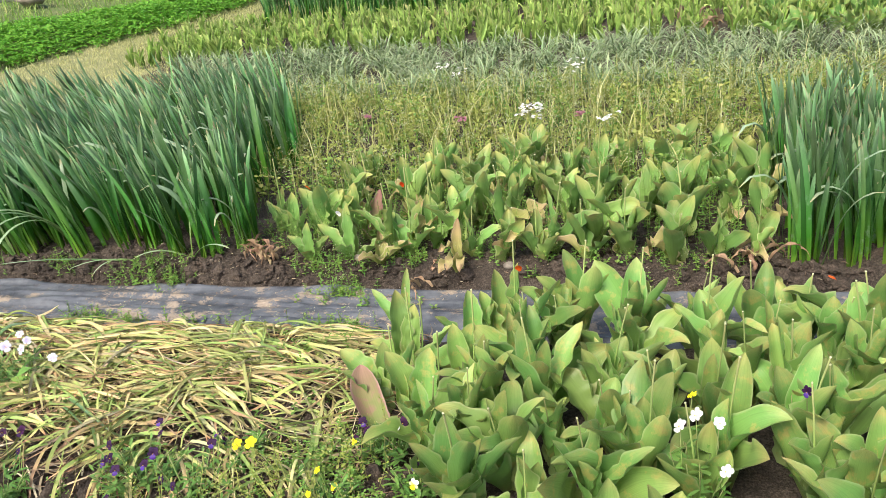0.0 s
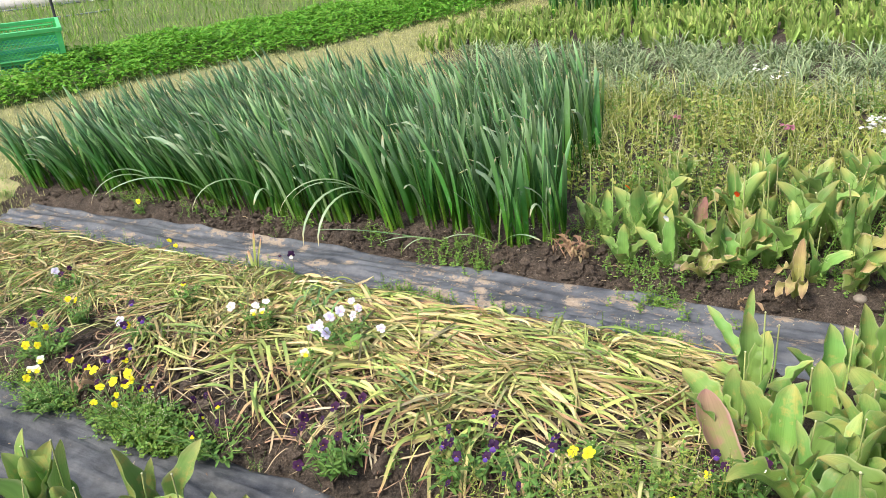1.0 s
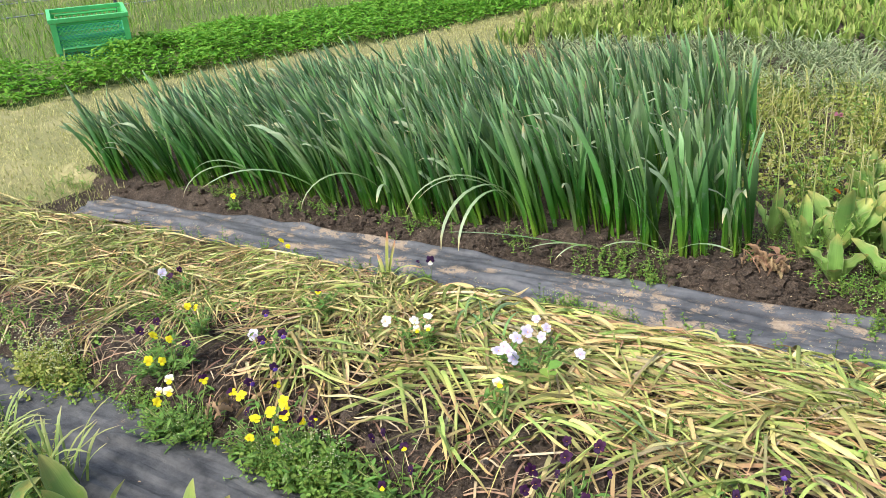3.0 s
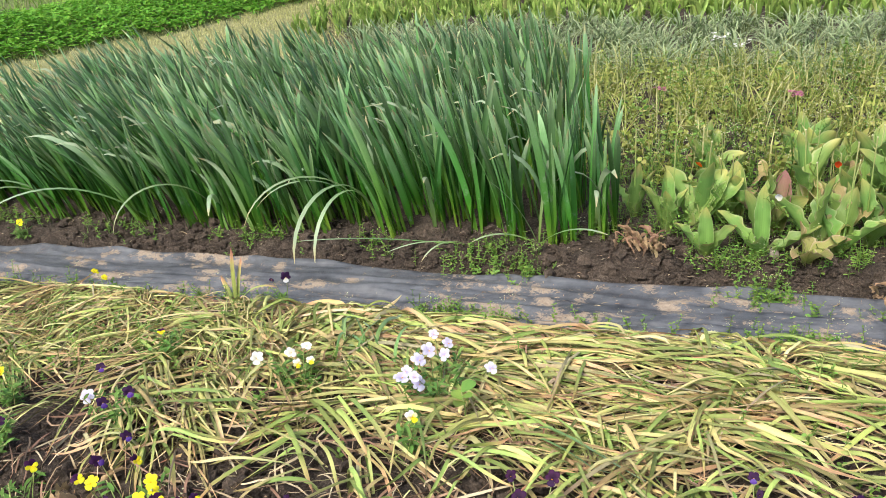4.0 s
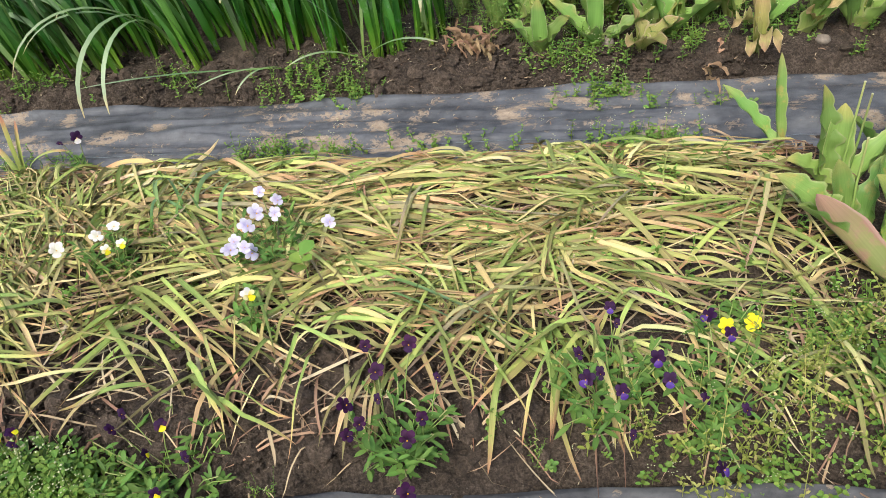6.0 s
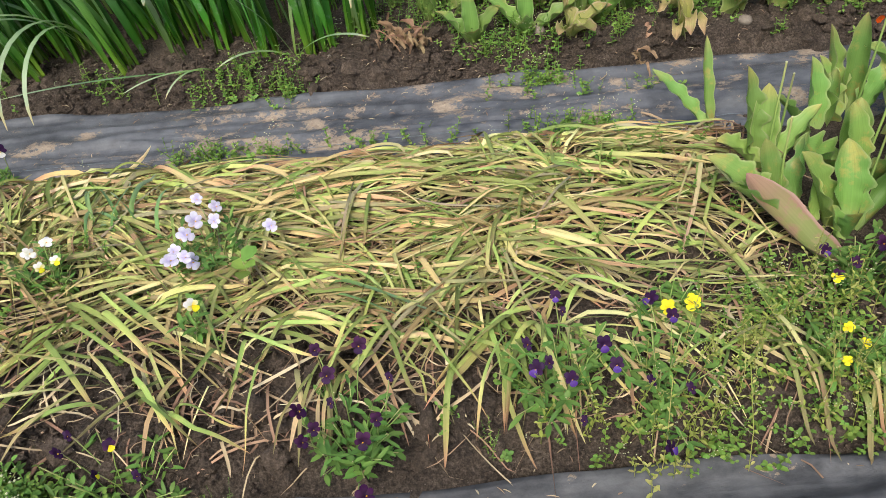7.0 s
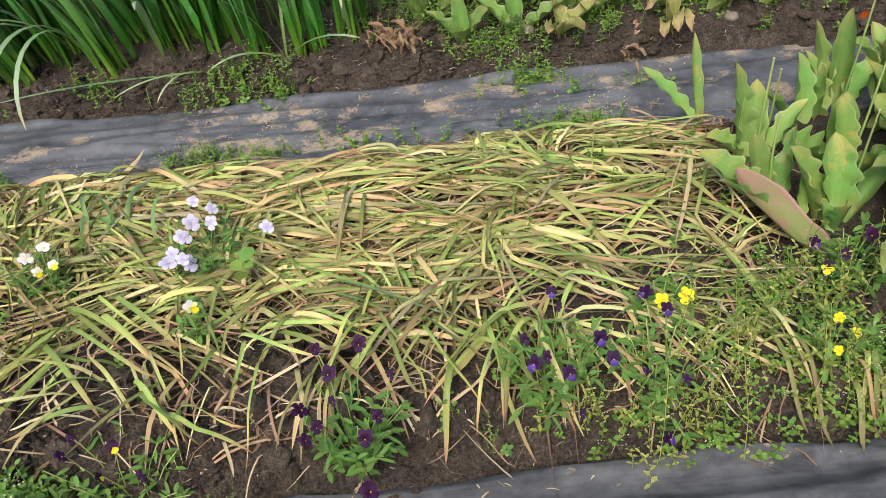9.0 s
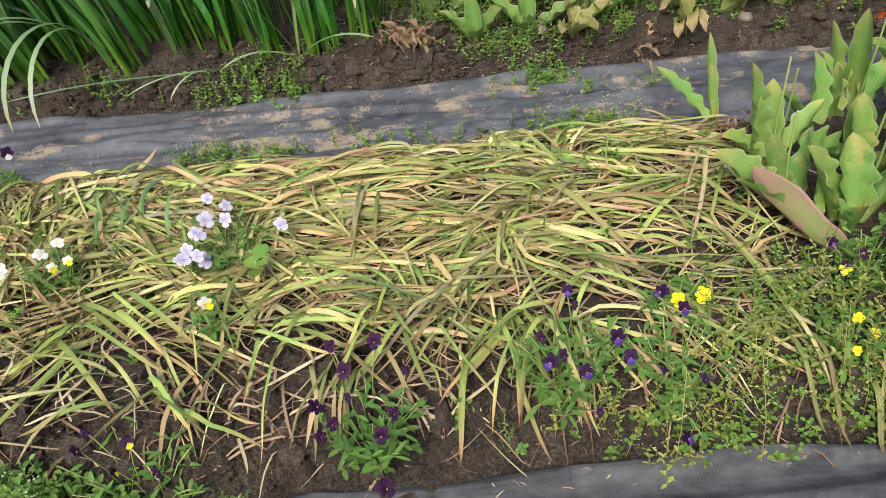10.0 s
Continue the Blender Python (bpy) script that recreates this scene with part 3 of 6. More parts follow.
def clods():
    h, shapes = Heap(), []
    for _ in range(8):
        q = Heap()
        lump(q, (0, 0, 0), 0.02, 0, 5, 7, 0.45)
        shapes.append(q.mesh("clod", CLOD, smooth=False))
    for _ in range(4600):
        u = rng.random()
        x = rng.uniform(-4.6, 1.2)
        x = rng.uniform(-3.2, 0.4) if u < 0.42 else x if u < 0.55 else rng.uniform(-2.7, -0.45)
        y = 2.40 + abs(rng.normal(0, 0.13)) if u < 0.55 else (rng.uniform(1.165, 1.42) if u < 0.9 else rng.uniform(1.3, 2.1))
        r = rng.lognormal(-5.05, 0.55)
        lump(h, (x, y, land(x, y) + r * 0.25), min(r, 0.021), 0, 4, 7, 0.45)
    for _ in range(5000):
        u = rng.random()
        x = rng.uniform(-3.6, 0.6)
        x = x if u < 0.4 else rng.uniform(-2.7, -0.45)
        y = 2.40 + abs(rng.normal(0, 0.13)) if u < 0.4 else rng.uniform(1.15, 1.5)
        r = rng.uniform(0.0018, 0.006)
        lump(h, (x, y, land(x, y) + rng.uniform(0.0, 0.008)), r, 0, 3, 4, 0.4)
    root = thing("soil_clods", h.mesh("soil_clods", CLOD, smooth=False), "loose brown clods of earth lying on the beds", "soil clods", kind="stuff")
    for _ in range(298):
        u = rng.random()
        x, y = rng.uniform(-3.6, 0.8) if u < 0.6 else rng.uniform(-2.5, -0.5), 2.42 + abs(rng.normal(0, 0.13)) if u < 0.6 else rng.uniform(1.15, 1.40)
        r = rng.uniform(0.6, 1.5)
        part("clod", shapes[int(rng.integers(8))], root, m=pose(x, y, float(land(x, y)) + r * 0.004, rng.normal(0, 15), rng.normal(0, 15), rng.uniform(0, 360)) @ Matrix.Scale(r, 4))
    for x, y, r in ((-0.958, 1.02, 0.012), (-1.02, 2.52, 0.022), (-1.62, 2.5, 0.010), (-0.45, 2.47, 0.02), (-1.72, 1.28, 0.012), (-2.05, 2.5, 0.009)):
        q = Heap()
        lump(q, (0, 0, 0), r, 0, 7, 10, 0.14)
        thing("stone", q.mesh("stone", STONE), "small pale grey-brown stone on the soil", "stone", "stones in the beds", m=pose(x, y, float(land(x, y)) + r * 0.45, 0, 0, r * 9000))


clods()

# ---- daffodils ----
def daffodil_leaves(count, lean_az, lean, spread, tall, droop=0.12):
    """Leaf settings of one clump: straight blades, some folded over near the middle."""
    out = []
    for _ in range(count):
        az = rng.uniform(0, 6.283)
        own = abs(rng.normal(0.10, 0.11))
        v = np.array([math.cos(az), math.sin(az)]) * own + np.array([math.cos(lean_az), math.sin(lean_az)]) * lean * rng.uniform(0.35, 1.35)
        lean0, azim = float(np.linalg.norm(v)), math.atan2(v[1], v[0])
        fallen = rng.random() < droop
        out.append(dict(base=np.array([*(rng.normal(0, spread, 2)), -0.01]), azimuth=azim, length=tall * rng.uniform(0.72, 1.16), width=rng.uniform(0.012, 0.024), lean=lean0 * 0.5 + (0.15 if fallen else 0.0),
                        bend=rng.uniform(1.3, 2.7) if fallen else lean0 * 0.55 + rng.uniform(-0.1, 0.35), sway=rng.normal(0, 0.15), turn=rng.normal(0, 0.8), power=rng.uniform(2.6, 5.0) if fallen else 1.4, cup=rng.uniform(0.2, 0.6),
                        mat=1 if fallen else 0))
    return out


def daffodil_bed(group, spots, lean_of, tall, leaves, label, rest_label, kinds=6):
    """Clumps in rows. Those of rank 0 each have leaves of their own, those of rank 1 share a few kinds; the crowd behind is one mass."""
    cache, crowd = {}, Heap()
    for x, y, rank in spots:
        key = round(lean_of(x) / 0.08)
        slot = (key, int(rng.integers(kinds)))
        z = float(land(x, y))
        m = pose(x, y, z, 0, 0, rng.normal(0, 9)) @ Matrix.Scale(rng.uniform(0.86, 1.1), 4)
        way = np.pi * 1.06 + rng.normal(0, 0.25)
        if rank == 0:
            root = thing("daffodil_plant", None, label, "daffodil", group, m=m)
            for q in daffodil_leaves(leaves, way, key * 0.08, 0.028, tall, 0.07):
                one = Heap()
                strap_leaf(one, steps=11, **dict(q, mat=0))
                part("leaf", one.mesh("leaf", DAFFODIL_PALE if q["mat"] else DAFFODIL), root)
        elif rank == 1:
            if slot not in cache:
                cache[slot] = []
                for q in daffodil_leaves(leaves, way, key * 0.08, 0.04, tall, 0.07):
                    one = Heap()
                    strap_leaf(one, steps=8, **dict(q, mat=0))
                    cache[slot].append(one.mesh("leaf", DAFFODIL_PALE if q["mat"] else DAFFODIL))
            root = thing("daffodil_plant", None, label, "daffodil", group, m=m)
            for me in cache[slot]:
                part("leaf", me, root)
        else:
            size = rng.uniform(0.86, 1.1)
            for q in daffodil_leaves(leaves, way, key * 0.08, 0.045, tall * size, 0.08):
                q["base"] = q["base"] + np.array([x, y, z])
                strap_leaf(crowd, steps=7, **q)
    if crowd.count:
        thing("daffodil_mass", crowd.mesh("daffodil_mass", DAFFODIL, DAFFODIL_PALE), rest_label, "daffodils", kind="stuff")


spots = []
for r, y in enumerate(np.arange(2.58, 4.2, 0.14)):
    right, left = -1.52 - 0.03 * r, -4.78 + 0.05 * r
    for x in np.arange(left, right, 0.135):
        if rng.random() < (0.97 if x < -1.95 else 0.85 if x < -1.7 else 0.62 - 0.02 * r):
            spots.append((x + rng.normal(0, 0.035), y + rng.normal(0, 0.035) + 0.03 * np.sin(x * 3), 0 if r < 1 else 1 if r < 6 else 2))
daffodil_bed("daffodils in the long bed", spots, lambda x: float(np.interp(x, [-4.5, -2.6, -1.9, -1.5], [0.62, 0.42, 0.18, 0.03])), 0.45, 16,
             "leafy green daffodil clump past flowering, with blue-green blades", "dense crowd of blue-green daffodil leaves filling the long bed")
spots = [(x + rng.normal(0, 0.03), y + rng.normal(0, 0.03), 0 if y < 2.6 else 1) for y in np.arange(2.56, 3.5, 0.14) for x in np.arange(0.58, 1.9, 0.13)]
daffodil_bed("daffodils beside the tulips", spots, lambda x: 0.06, 0.405, 20, "upright green daffodil clump past flowering beside the tulips", "")


def fallen_daffodil(x, y, leaves, label, mat=DAFFODIL_PALE):
    """Long leaves that have dropped over onto the sheet."""
    root = thing("drooping_daffodil", None, label, "daffodil", m=pose(x, y, float(land(x, y))))
    for az, length, width, lean, bend in leaves:
        h = Heap()
        strap_leaf(h, (0, 0, 0), az, length, width, lean, bend, 14, 0.3, power=1.3)
        part("leaf", h.mesh("leaf", mat), root)


fallen_daffodil(-2.30, 2.60, [(-1.85, 0.66, 0.017, 0.20, 2.95), (-1.72, 0.60, 0.014, 0.22, 2.9), (2.0, 0.4, 0.016, 0.2, 0.4)], "daffodil with long pale leaves drooping onto the sheet")
fallen_daffodil(-2.33, 2.62, [(-2.45, 0.62, 0.018, 0.25, 2.55), (-2.6, 0.52, 0.014, 0.3, 2.2)], "daffodil with two pale leaves arching down to the soil")
fallen_daffodil(-1.95, 2.50, [(-2.97, 0.60, 0.009, 1.42, 0.24), (-2.72, 0.27, 0.009, 1.2, 0.75), (-2.3, 0.2, 0.008, 0.9, 1.6)], "daffodil with thin leaves fallen flat across the soil")
fallen_daffodil(-1.72, 2.53, [(-2.75, 0.24, 0.012, 0.9, 1.2), (-2.5, 0.3, 0.011, 0.35, 0.5), (1.0, 0.34, 0.012, 0.1, 0.3), (-0.4, 0.28, 0.012, 0.8, 1.0)], "daffodil with short bent leaves at the bed's front")
fallen_daffodil(-3.18, 2.54, [(-2.45, 0.66, 0.021, 0.62, 1.55), (2.6, 0.42, 0.015, 0.4, 0.4)], "daffodil with one broad leaf bent down to the sheet")
fallen_daffodil(-2.92, 2.58, [(-2.3, 0.56, 0.018, 0.22, 2.75), (-1.1, 0.4, 0.015, 0.3, 1.9)], "daffodil with a pale leaf hanging over the bed edge")
fallen_daffodil(-3.60, 2.56, [(-2.3, 0.55, 0.02, 0.35, 2.5), (-2.8, 0.5, 0.016, 0.45, 1.9)], "daffodil with pale leaves flopping over the bed edge")
fallen_daffodil(-2.55, 2.03, [(1.5, 0.21, 0.014, 0.06, 0.2), (1.2, 0.18, 0.015, 0.16, 0.3), (-0.3, 0.17, 0.016, 0.35, 2.0), (2.6, 0.13, 0.014, 0.3, 0.5), (0.1, 0.20, 0.013, 0.25, 1.7)], "small upright yellow-green daffodil at the bed's edge", STRAW_GREEN)

# ---- tulips ----
def tulip_leaf(heap, azimuth, length, width, lean, bend, base=(0, 0, 0), cup=0.55, ripple=0.22, waves=2.2, turn=0.0, mat=0, steps=24, across=6):
    path = rising(np.asarray(base, float), azimuth, length, lean, bend, steps, 2.0, rng.normal(0, 0.25))
    s = np.linspace(0, 1, steps + 1)
    w = width * np.interp(s, [0, 0.06, 0.2, 0.42, 0.66, 0.83, 0.94, 1.0], [0.42, 0.54, 0.82, 1.0, 0.95, 0.73, 0.40, 0.03])
    a = azimuth + np.pi / 2 + turn * s
    folds = cup * np.interp(s, [0, 0.3, 1], [1.8, 1.0, 0.55])
    tang = unit(np.gradient(path, axis=0))
    side = np.stack([np.cos(a), np.sin(a), 0 * a], -1)
    side = unit(side - (side * tang).sum(-1, keepdims=True) * tang)
    norm = np.cross(side, tang) * -1
    inward = np.stack([-np.cos(azimuth) + 0 * s, -np.sin(azimuth) + 0 * s, 0.3 + 0 * s], -1)
    norm = norm * np.sign((norm * inward).sum(-1, keepdims=True) + 1e-6)
    c = np.linspace(-1, 1, across + 1)
    ph1, ph2 = rng.uniform(0, 6.28, 2)
    env = np.sin(np.pi * np.clip(s * 1.05, 0, 1))
    wave = np.where(c[None, :] < 0, np.sin(ph1 + s * waves * 6.28)[:, None], np.sin(ph2 + s * waves * 5.3)[:, None]) * env[:, None] * (np.abs(c) ** 3.0)[None, :] * ripple
    lift = folds[:, None] * (np.abs(c) ** 1.6)[None, :] + wave
    shrink = 1 / np.sqrt(1 + (folds[:, None] * 0.8 * np.abs(c)[None, :]) ** 2)
    v = path[:, None] + side[:, None] * (w[:, None] * 0.5 * c * shrink * (1 + 0.16 * wave))[..., None] + norm[:, None] * (lift * w[:, None] * 0.5)[..., None]
    uv = np.stack(np.broadcast_arrays((c * 0.5 + 0.5)[None, :], s[:, None]), -1)
    i, j = np.meshgrid(np.arange(steps), np.arange(across), indexing="ij")
    k = (i * (across + 1) + j).ravel()
    heap.add(v.reshape(-1, 3), np.stack([k, k + 1, k + across + 2, k + across + 1], -1), uv.reshape(-1, 2), mat)


def tulip_settings(size, upright, count, wide=1.0):
    a0, out = rng.uniform(0, 6.283), []
    for i in range(count):
        low = i / max(count - 1, 1)
        out.append(dict(azimuth=a0 + i * 2.4 + rng.normal(0, 0.35), length=size * (1.0 - 0.22 * low) * rng.uniform(0.75, 1.12), width=wide * size * rng.uniform(0.25, 0.40) * (1.1 - 0.4 * low),
                        lean=(0.48 - 0.38 * low) * upright + rng.normal(0, 0.10), bend=rng.uniform(-0.1, 0.55) if rng.random() < 0.8 else rng.uniform(0.8, 1.6),
                        base=(rng.normal(0, 0.010), rng.normal(0, 0.010), 0.012 * i - 0.015), cup=rng.uniform(0.6, 1.15), ripple=rng.uniform(0.14, 0.34), waves=rng.uniform(3.0, 5.5), turn=rng.normal(0, 0.7)))
    return out


def tulip_kinds(mat, size, kinds, upright, stalk, split, leaves=(4, 6), wilted=0, wide=1.0):
    """Several different plants; split gives every leaf and stalk as a part."""
    made = []
    for _ in range(kinds):
        settings = tulip_settings(size, upright, int(rng.integers(leaves[0], leaves[1] + 1)), wide)
        tall = size * (rng.uniform(0.8, 1.2) if split else rng.uniform(1.2, 1.6))
        az, lean = rng.uniform(0, 6.283), rng.uniform(0, 0.15)
        path = rising(np.array([0, 0, 0.0]), az, tall, lean, 0.1, 5)
        whole, meshes = Heap(), []
        for i, q in enumerate(settings):
            h = Heap()
            tone = mat
            if i < wilted and rng.random() < 0.8:
                q = dict(q, lean=rng.uniform(0.3, 0.8), bend=rng.uniform(1.2, 2.6), cup=rng.uniform(0.7, 1.4), ripple=rng.uniform(0.5, 1.0), turn=rng.normal(0, 1.2), length=q["length"] * 0.85, width=q["width"] * rng.uniform(0.5, 0.95))
                tone = TULIP_WILT
            elif wilted == 0 and split and i == 0 and rng.random() < 0.3:
                tone = TULIP_WORN
            tulip_leaf(h, **q) if split else tulip_leaf(h, steps=6, across=2, **q)
            meshes.append(("leaf", h, tone))
        if stalk and rng.random() < 0.9:
            h = Heap()
            rod(h, path, np.linspace(0.0027, 0.0018, 6), 6 if split else 3)
            meshes.append(("flower_stalk", h, STALK))
            h = Heap()
            lump(h, path[-1], 0.0030, 0, 3, 5, 0.1, 0.8)
            meshes.append(("cut_tip", h, CUT))
        if split:
            made.append([(name, h.mesh(name, m)) for name, h, m in meshes])
        else:
            for name, h, m in meshes:
                whole.join(h, {"leaf": 0, "flower_stalk": 1, "cut_tip": 2}[name])
            made.append(whole)
    return made


def plant_tulip(kind, x, y, label, group, size=1.0, turn=None):
    m = pose(x, y, float(land(x, y)), rng.normal(0, 3), rng.normal(0, 3), rng.uniform(0, 360) if turn is None else turn) @ Matrix.Scale(size, 4)
    if isinstance(kind, list):
        root = thing("tulip_plant", None, label, "tulip", group, m=m)
        stalk = None
        for name, me in kind:
            if name == "cut_tip":
                part(name, me, stalk, "pale cut stalk end")
            else:
                ob = part(name, me, root)
                stalk = ob if name == "flower_stalk" else stalk
        return root
    return thing("tulip_plant", kind, label, "tulip", group, m=m)


def set_tulip(x, y, leaves, label, group, mat, stalks=()):
    """A tulip whose leaves are each given: azimuth in degrees, length, width, lean, bend, and where each foot stands."""
    z = float(land(x, y))
    root = thing("tulip_plant", None, label, "tulip", group, m=pose(x, y, z))
    for az, length, width, lean, bend, dx, dy in leaves:
        h = Heap()
        tulip_leaf(h, radians(az), length * 0.93, width * 0.95, lean, bend, (dx, dy, -0.01), rng.uniform(0.65, 1.05), rng.uniform(0.18, 0.38), rng.uniform(3.2, 5.5), rng.normal(0, 0.45))
        part("leaf", h.mesh("leaf", mat), root)
    for dx, dy, tall in stalks:
        h, q = Heap(), Heap()
        path = [(dx * 0.6, dy * 0.6, 0), (dx * 0.9, dy * 0.9, tall * 0.5), (dx, dy, tall)]
        rod(h, path, (0.0030, 0.0026, 0.0020), 6)
        stalk = part("flower_stalk", h.mesh("flower_stalk", STALK), root)
        lump(q, path[-1], 0.0029, 0, 3, 5, 0.1, 0.8)
        part("cut_tip", q.mesh("cut_tip", CUT), stalk, "pale cut stalk end")


FRONT_LABEL = "broad-leaved green tulip past flowering, its bloom cut off"
set_tulip(-0.625, 1.645, [(150, 0.215, 0.085, 0.80, 0.2, -0.02, 0.0), (172, 0.18, 0.085, 0.75, 0.35, -0.01, -0.03), (110, 0.17, 0.060, 0.35, 0.1, -0.02, 0.03), (100, 0.13, 0.042, 0.10, 0.1, 0.03, -0.02), (60, 0.18, 0.06, 0.3, 0.3, 0.02, 0.03)],
          "broad green tulip with wavy leaves beside the fallen mat", "tulips in the middle bed", TULIP, ((-0.01, 0.06, 0.20),))
set_tulip(-0.615, 1.80, [(120, 0.25, 0.075, 0.22, 0.15, -0.03, 0.02), (85, 0.20, 0.07, 0.2, 0.2, -0.01, 0.03), (165, 0.15, 0.07, 0.6, 0.6, -0.02, 0.0), (20, 0.17, 0.06, 0.5, 0.3, 0.03, 0.02)],
          "tall green tulip with yellow-blotched leaves beside the sheet", "tulips in the middle bed", TULIP_WORN, ((0.0, 0.02, 0.25), (0.03, 0.04, 0.21)))
set_tulip(-0.545, 1.585, [(160, 0.20, 0.085, 0.30, 0.3, -0.02, 0.03), (95, 0.19, 0.09, 0.35, 0.2, 0.02, 0.03), (40, 0.24, 0.05, 0.9, -0.1, 0.03, 0.0), (-100, 0.12, 0.05, 0.25, 0.2, 0.0, -0.02), (130, 0.10, 0.045, 0.2, 0.1, -0.02, -0.02)],
          FRONT_LABEL, "tulips in the middle bed", TULIP, ((0.06, 0.05, 0.23),))
set_tulip(-0.685, 1.975, [(135, 0.22, 0.042, 0.80, 0.15, 0.0, 0.0), (108, 0.24, 0.036, 0.38, 0.15, 0.0, 0.01)], "tulip with two narrow leaves leaning over the sheet", "tulips in the middle bed", TULIP)
set_tulip(-0.475, 1.92, [(100, 0.19, 0.072, 0.2, 0.1, 0.0, 0.02), (170, 0.15, 0.05, 0.5, 0.4, -0.02, 0.0), (60, 0.15, 0.06, 0.4, 0.3, 0.03, 0.02)], FRONT_LABEL, "tulips in the middle bed", TULIP)
set_tulip(-0.46, 1.74, [(175, 0.17, 0.09, 0.8, 0.35, -0.01, 0.03), (80, 0.18, 0.08, 0.3, 0.3, 0.0, 0.03), (-60, 0.2, 0.08, 0.5, 0.3, 0.02, -0.02), (120, 0.2, 0.07, 0.2, 0.1, 0.0, 0.0)],
          "green tulip with one leaf folded over, paler underside up", "tulips in the middle bed", TULIP, ((0.04, 0.02, 0.28),))
set_tulip(-0.375, 1.98, [(120, 0.24, 0.085, 0.25, 0.1, -0.03, 0.02), (150, 0.19, 0.075, 0.25, 0.2, -0.04, -0.01), (80, 0.26, 0.06, 0.15, 0.1, 0.02, 0.03), (20, 0.2, 0.07, 0.4, 0.3, 0.04, 0.0)], FRONT_LABEL, "tulips in the middle bed", TULIP, ((0.03, 0.0, 0.33),))
front_kinds = tulip_kinds(TULIP, 0.25, 12, 1.0, True, True, (5, 7))
for x, y in ((-0.38, 1.46), (-0.35, 1.60), (-0.29, 1.72), (-0.30, 1.86), (-0.42, 1.34), (-0.24, 2.0)):
    plant_tulip(front_kinds[int(rng.integers(12))], x, y, FRONT_LABEL, "tulips in the middle bed", rng.uniform(0.8, 1.0))
for gx in np.arange(-0.36, 1.4, 0.128):
    for gy in np.arange(1.20, 2.06, 0.132):
        if gx < -0.3 and gy > 1.65 or gx < -0.2 and gy > 1.9:
            continue
        plant_tulip(front_kinds[int(rng.integers(12))], gx + rng.normal(0, 0.035), gy + rng.normal(0, 0.035), FRONT_LABEL, "tulips in the middle bed", rng.uniform(0.85, 1.15))
WORN_LABEL = "yellowing tulip with browned, curling leaf margins"
worn_kinds = tulip_kinds(TULIP_WORN, 0.22, 12, 1.15, True, True, (4, 6), 1)
for gx in np.arange(-1.22, 0.45, 0.15):
    for gy in np.arange(2.70, 3.35, 0.15):
        if rng.random() < 0.9:
            plant_tulip(worn_kinds[int(rng.integers(12))], gx + rng.normal(0, 0.05), gy + rng.normal(0, 0.045), WORN_LABEL, "tulips in the far bed", rng.uniform(0.85, 1.25))
set_tulip(-1.205, 2.51, [(165, 0.15, 0.07, 0.6, 0.5, -0.01, 0.0), (100, 0.17, 0.055, 0.1, 0.1, 0.0, 0.01), (15, 0.14, 0.06, 0.5, 0.3, 0.01, 0.0), (-80, 0.10, 0.05, 0.4, 0.6, 0.0, -0.01)], "small tulip with tan curled leaf edges", "tulips in the far bed", TULIP_WORN)
set_tulip(-1.05, 2.53, [(160, 0.20, 0.07, 0.65, 0.2, -0.01, 0.0), (8, 0.20, 0.06, 1.0, -0.1, 0.01, 0.0), (95, 0.24, 0.055, 0.08, 0.1, 0.0, 0.01), (-95, 0.14, 0.06, 0.5, 0.9, 0.0, -0.01), (130, 0.22, 0.07, 0.3, 0.2, 0.0, 0.02)], WORN_LABEL, "tulips in the far bed", TULIP_WORN)
set_tulip(-0.93, 2.49, [(-60, 0.15, 0.06, 0.7, 0.9, 0.0, 0.0), (-120, 0.13, 0.06, 0.6, 1.2, 0.0, 0.0), (20, 0.16, 0.06, 0.8, 0.7, 0.0, 0.0), (110, 0.15, 0.06, 0.5, 0.4, 0.0, 0.0)], "low tulip with crumpled yellow leaves", "tulips in the far bed", TULIP_WILT)
set_tulip(-1.33, 2.67, [(175, 0.20, 0.07, 0.25, 0.6, -0.01, 0.0), (90, 0.23, 0.06, 0.1, 0.1, 0.0, 0.01), (20, 0.18, 0.065, 0.3, 0.2, 0.01, 0.0), (-100, 0.18, 0.06, 0.12, 0.1, 0.0, -0.01)], WORN_LABEL, "tulips in the far bed", TULIP_WORN, ((0.02, 0.03, 0.30),))
set_tulip(-1.44, 2.78, [(150, 0.17, 0.045, 0.6, 0.2, 0.0, 0.0), (80, 0.21, 0.05, 0.2, 0.1, 0.0, 0.0), (30, 0.2, 0.05, 0.3, 0.2, 0.01, 0.0)], WORN_LABEL, "tulips in the far bed", TULIP_WORN, ((0.0, 0.03, 0.30),))
set_tulip(-0.995, 2.68, [(75, 0.23, 0.075, 0.22, 0.3, 0.0, 0.0), (150, 0.18, 0.075, 0.7, 0.5, -0.02, 0.0)], "tulip with large pinkish-brown withered leaves", "tulips in the far bed", PINK_LEAF)
set_tulip(-0.84, 2.57, [(150, 0.20, 0.08, 0.3, 0.3, -0.01, 0.0), (60, 0.22, 0.08, 0.3, 0.2, 0.01, 0.01), (-20, 0.20, 0.07, 0.6, 0.4, 0.01, 0.0), (-100, 0.14, 0.06, 0.5, 1.0, 0.0, -0.01)], WORN_LABEL, "tulips in the far bed", TULIP_WORN, ((0.02, 0.0, 0.34),))
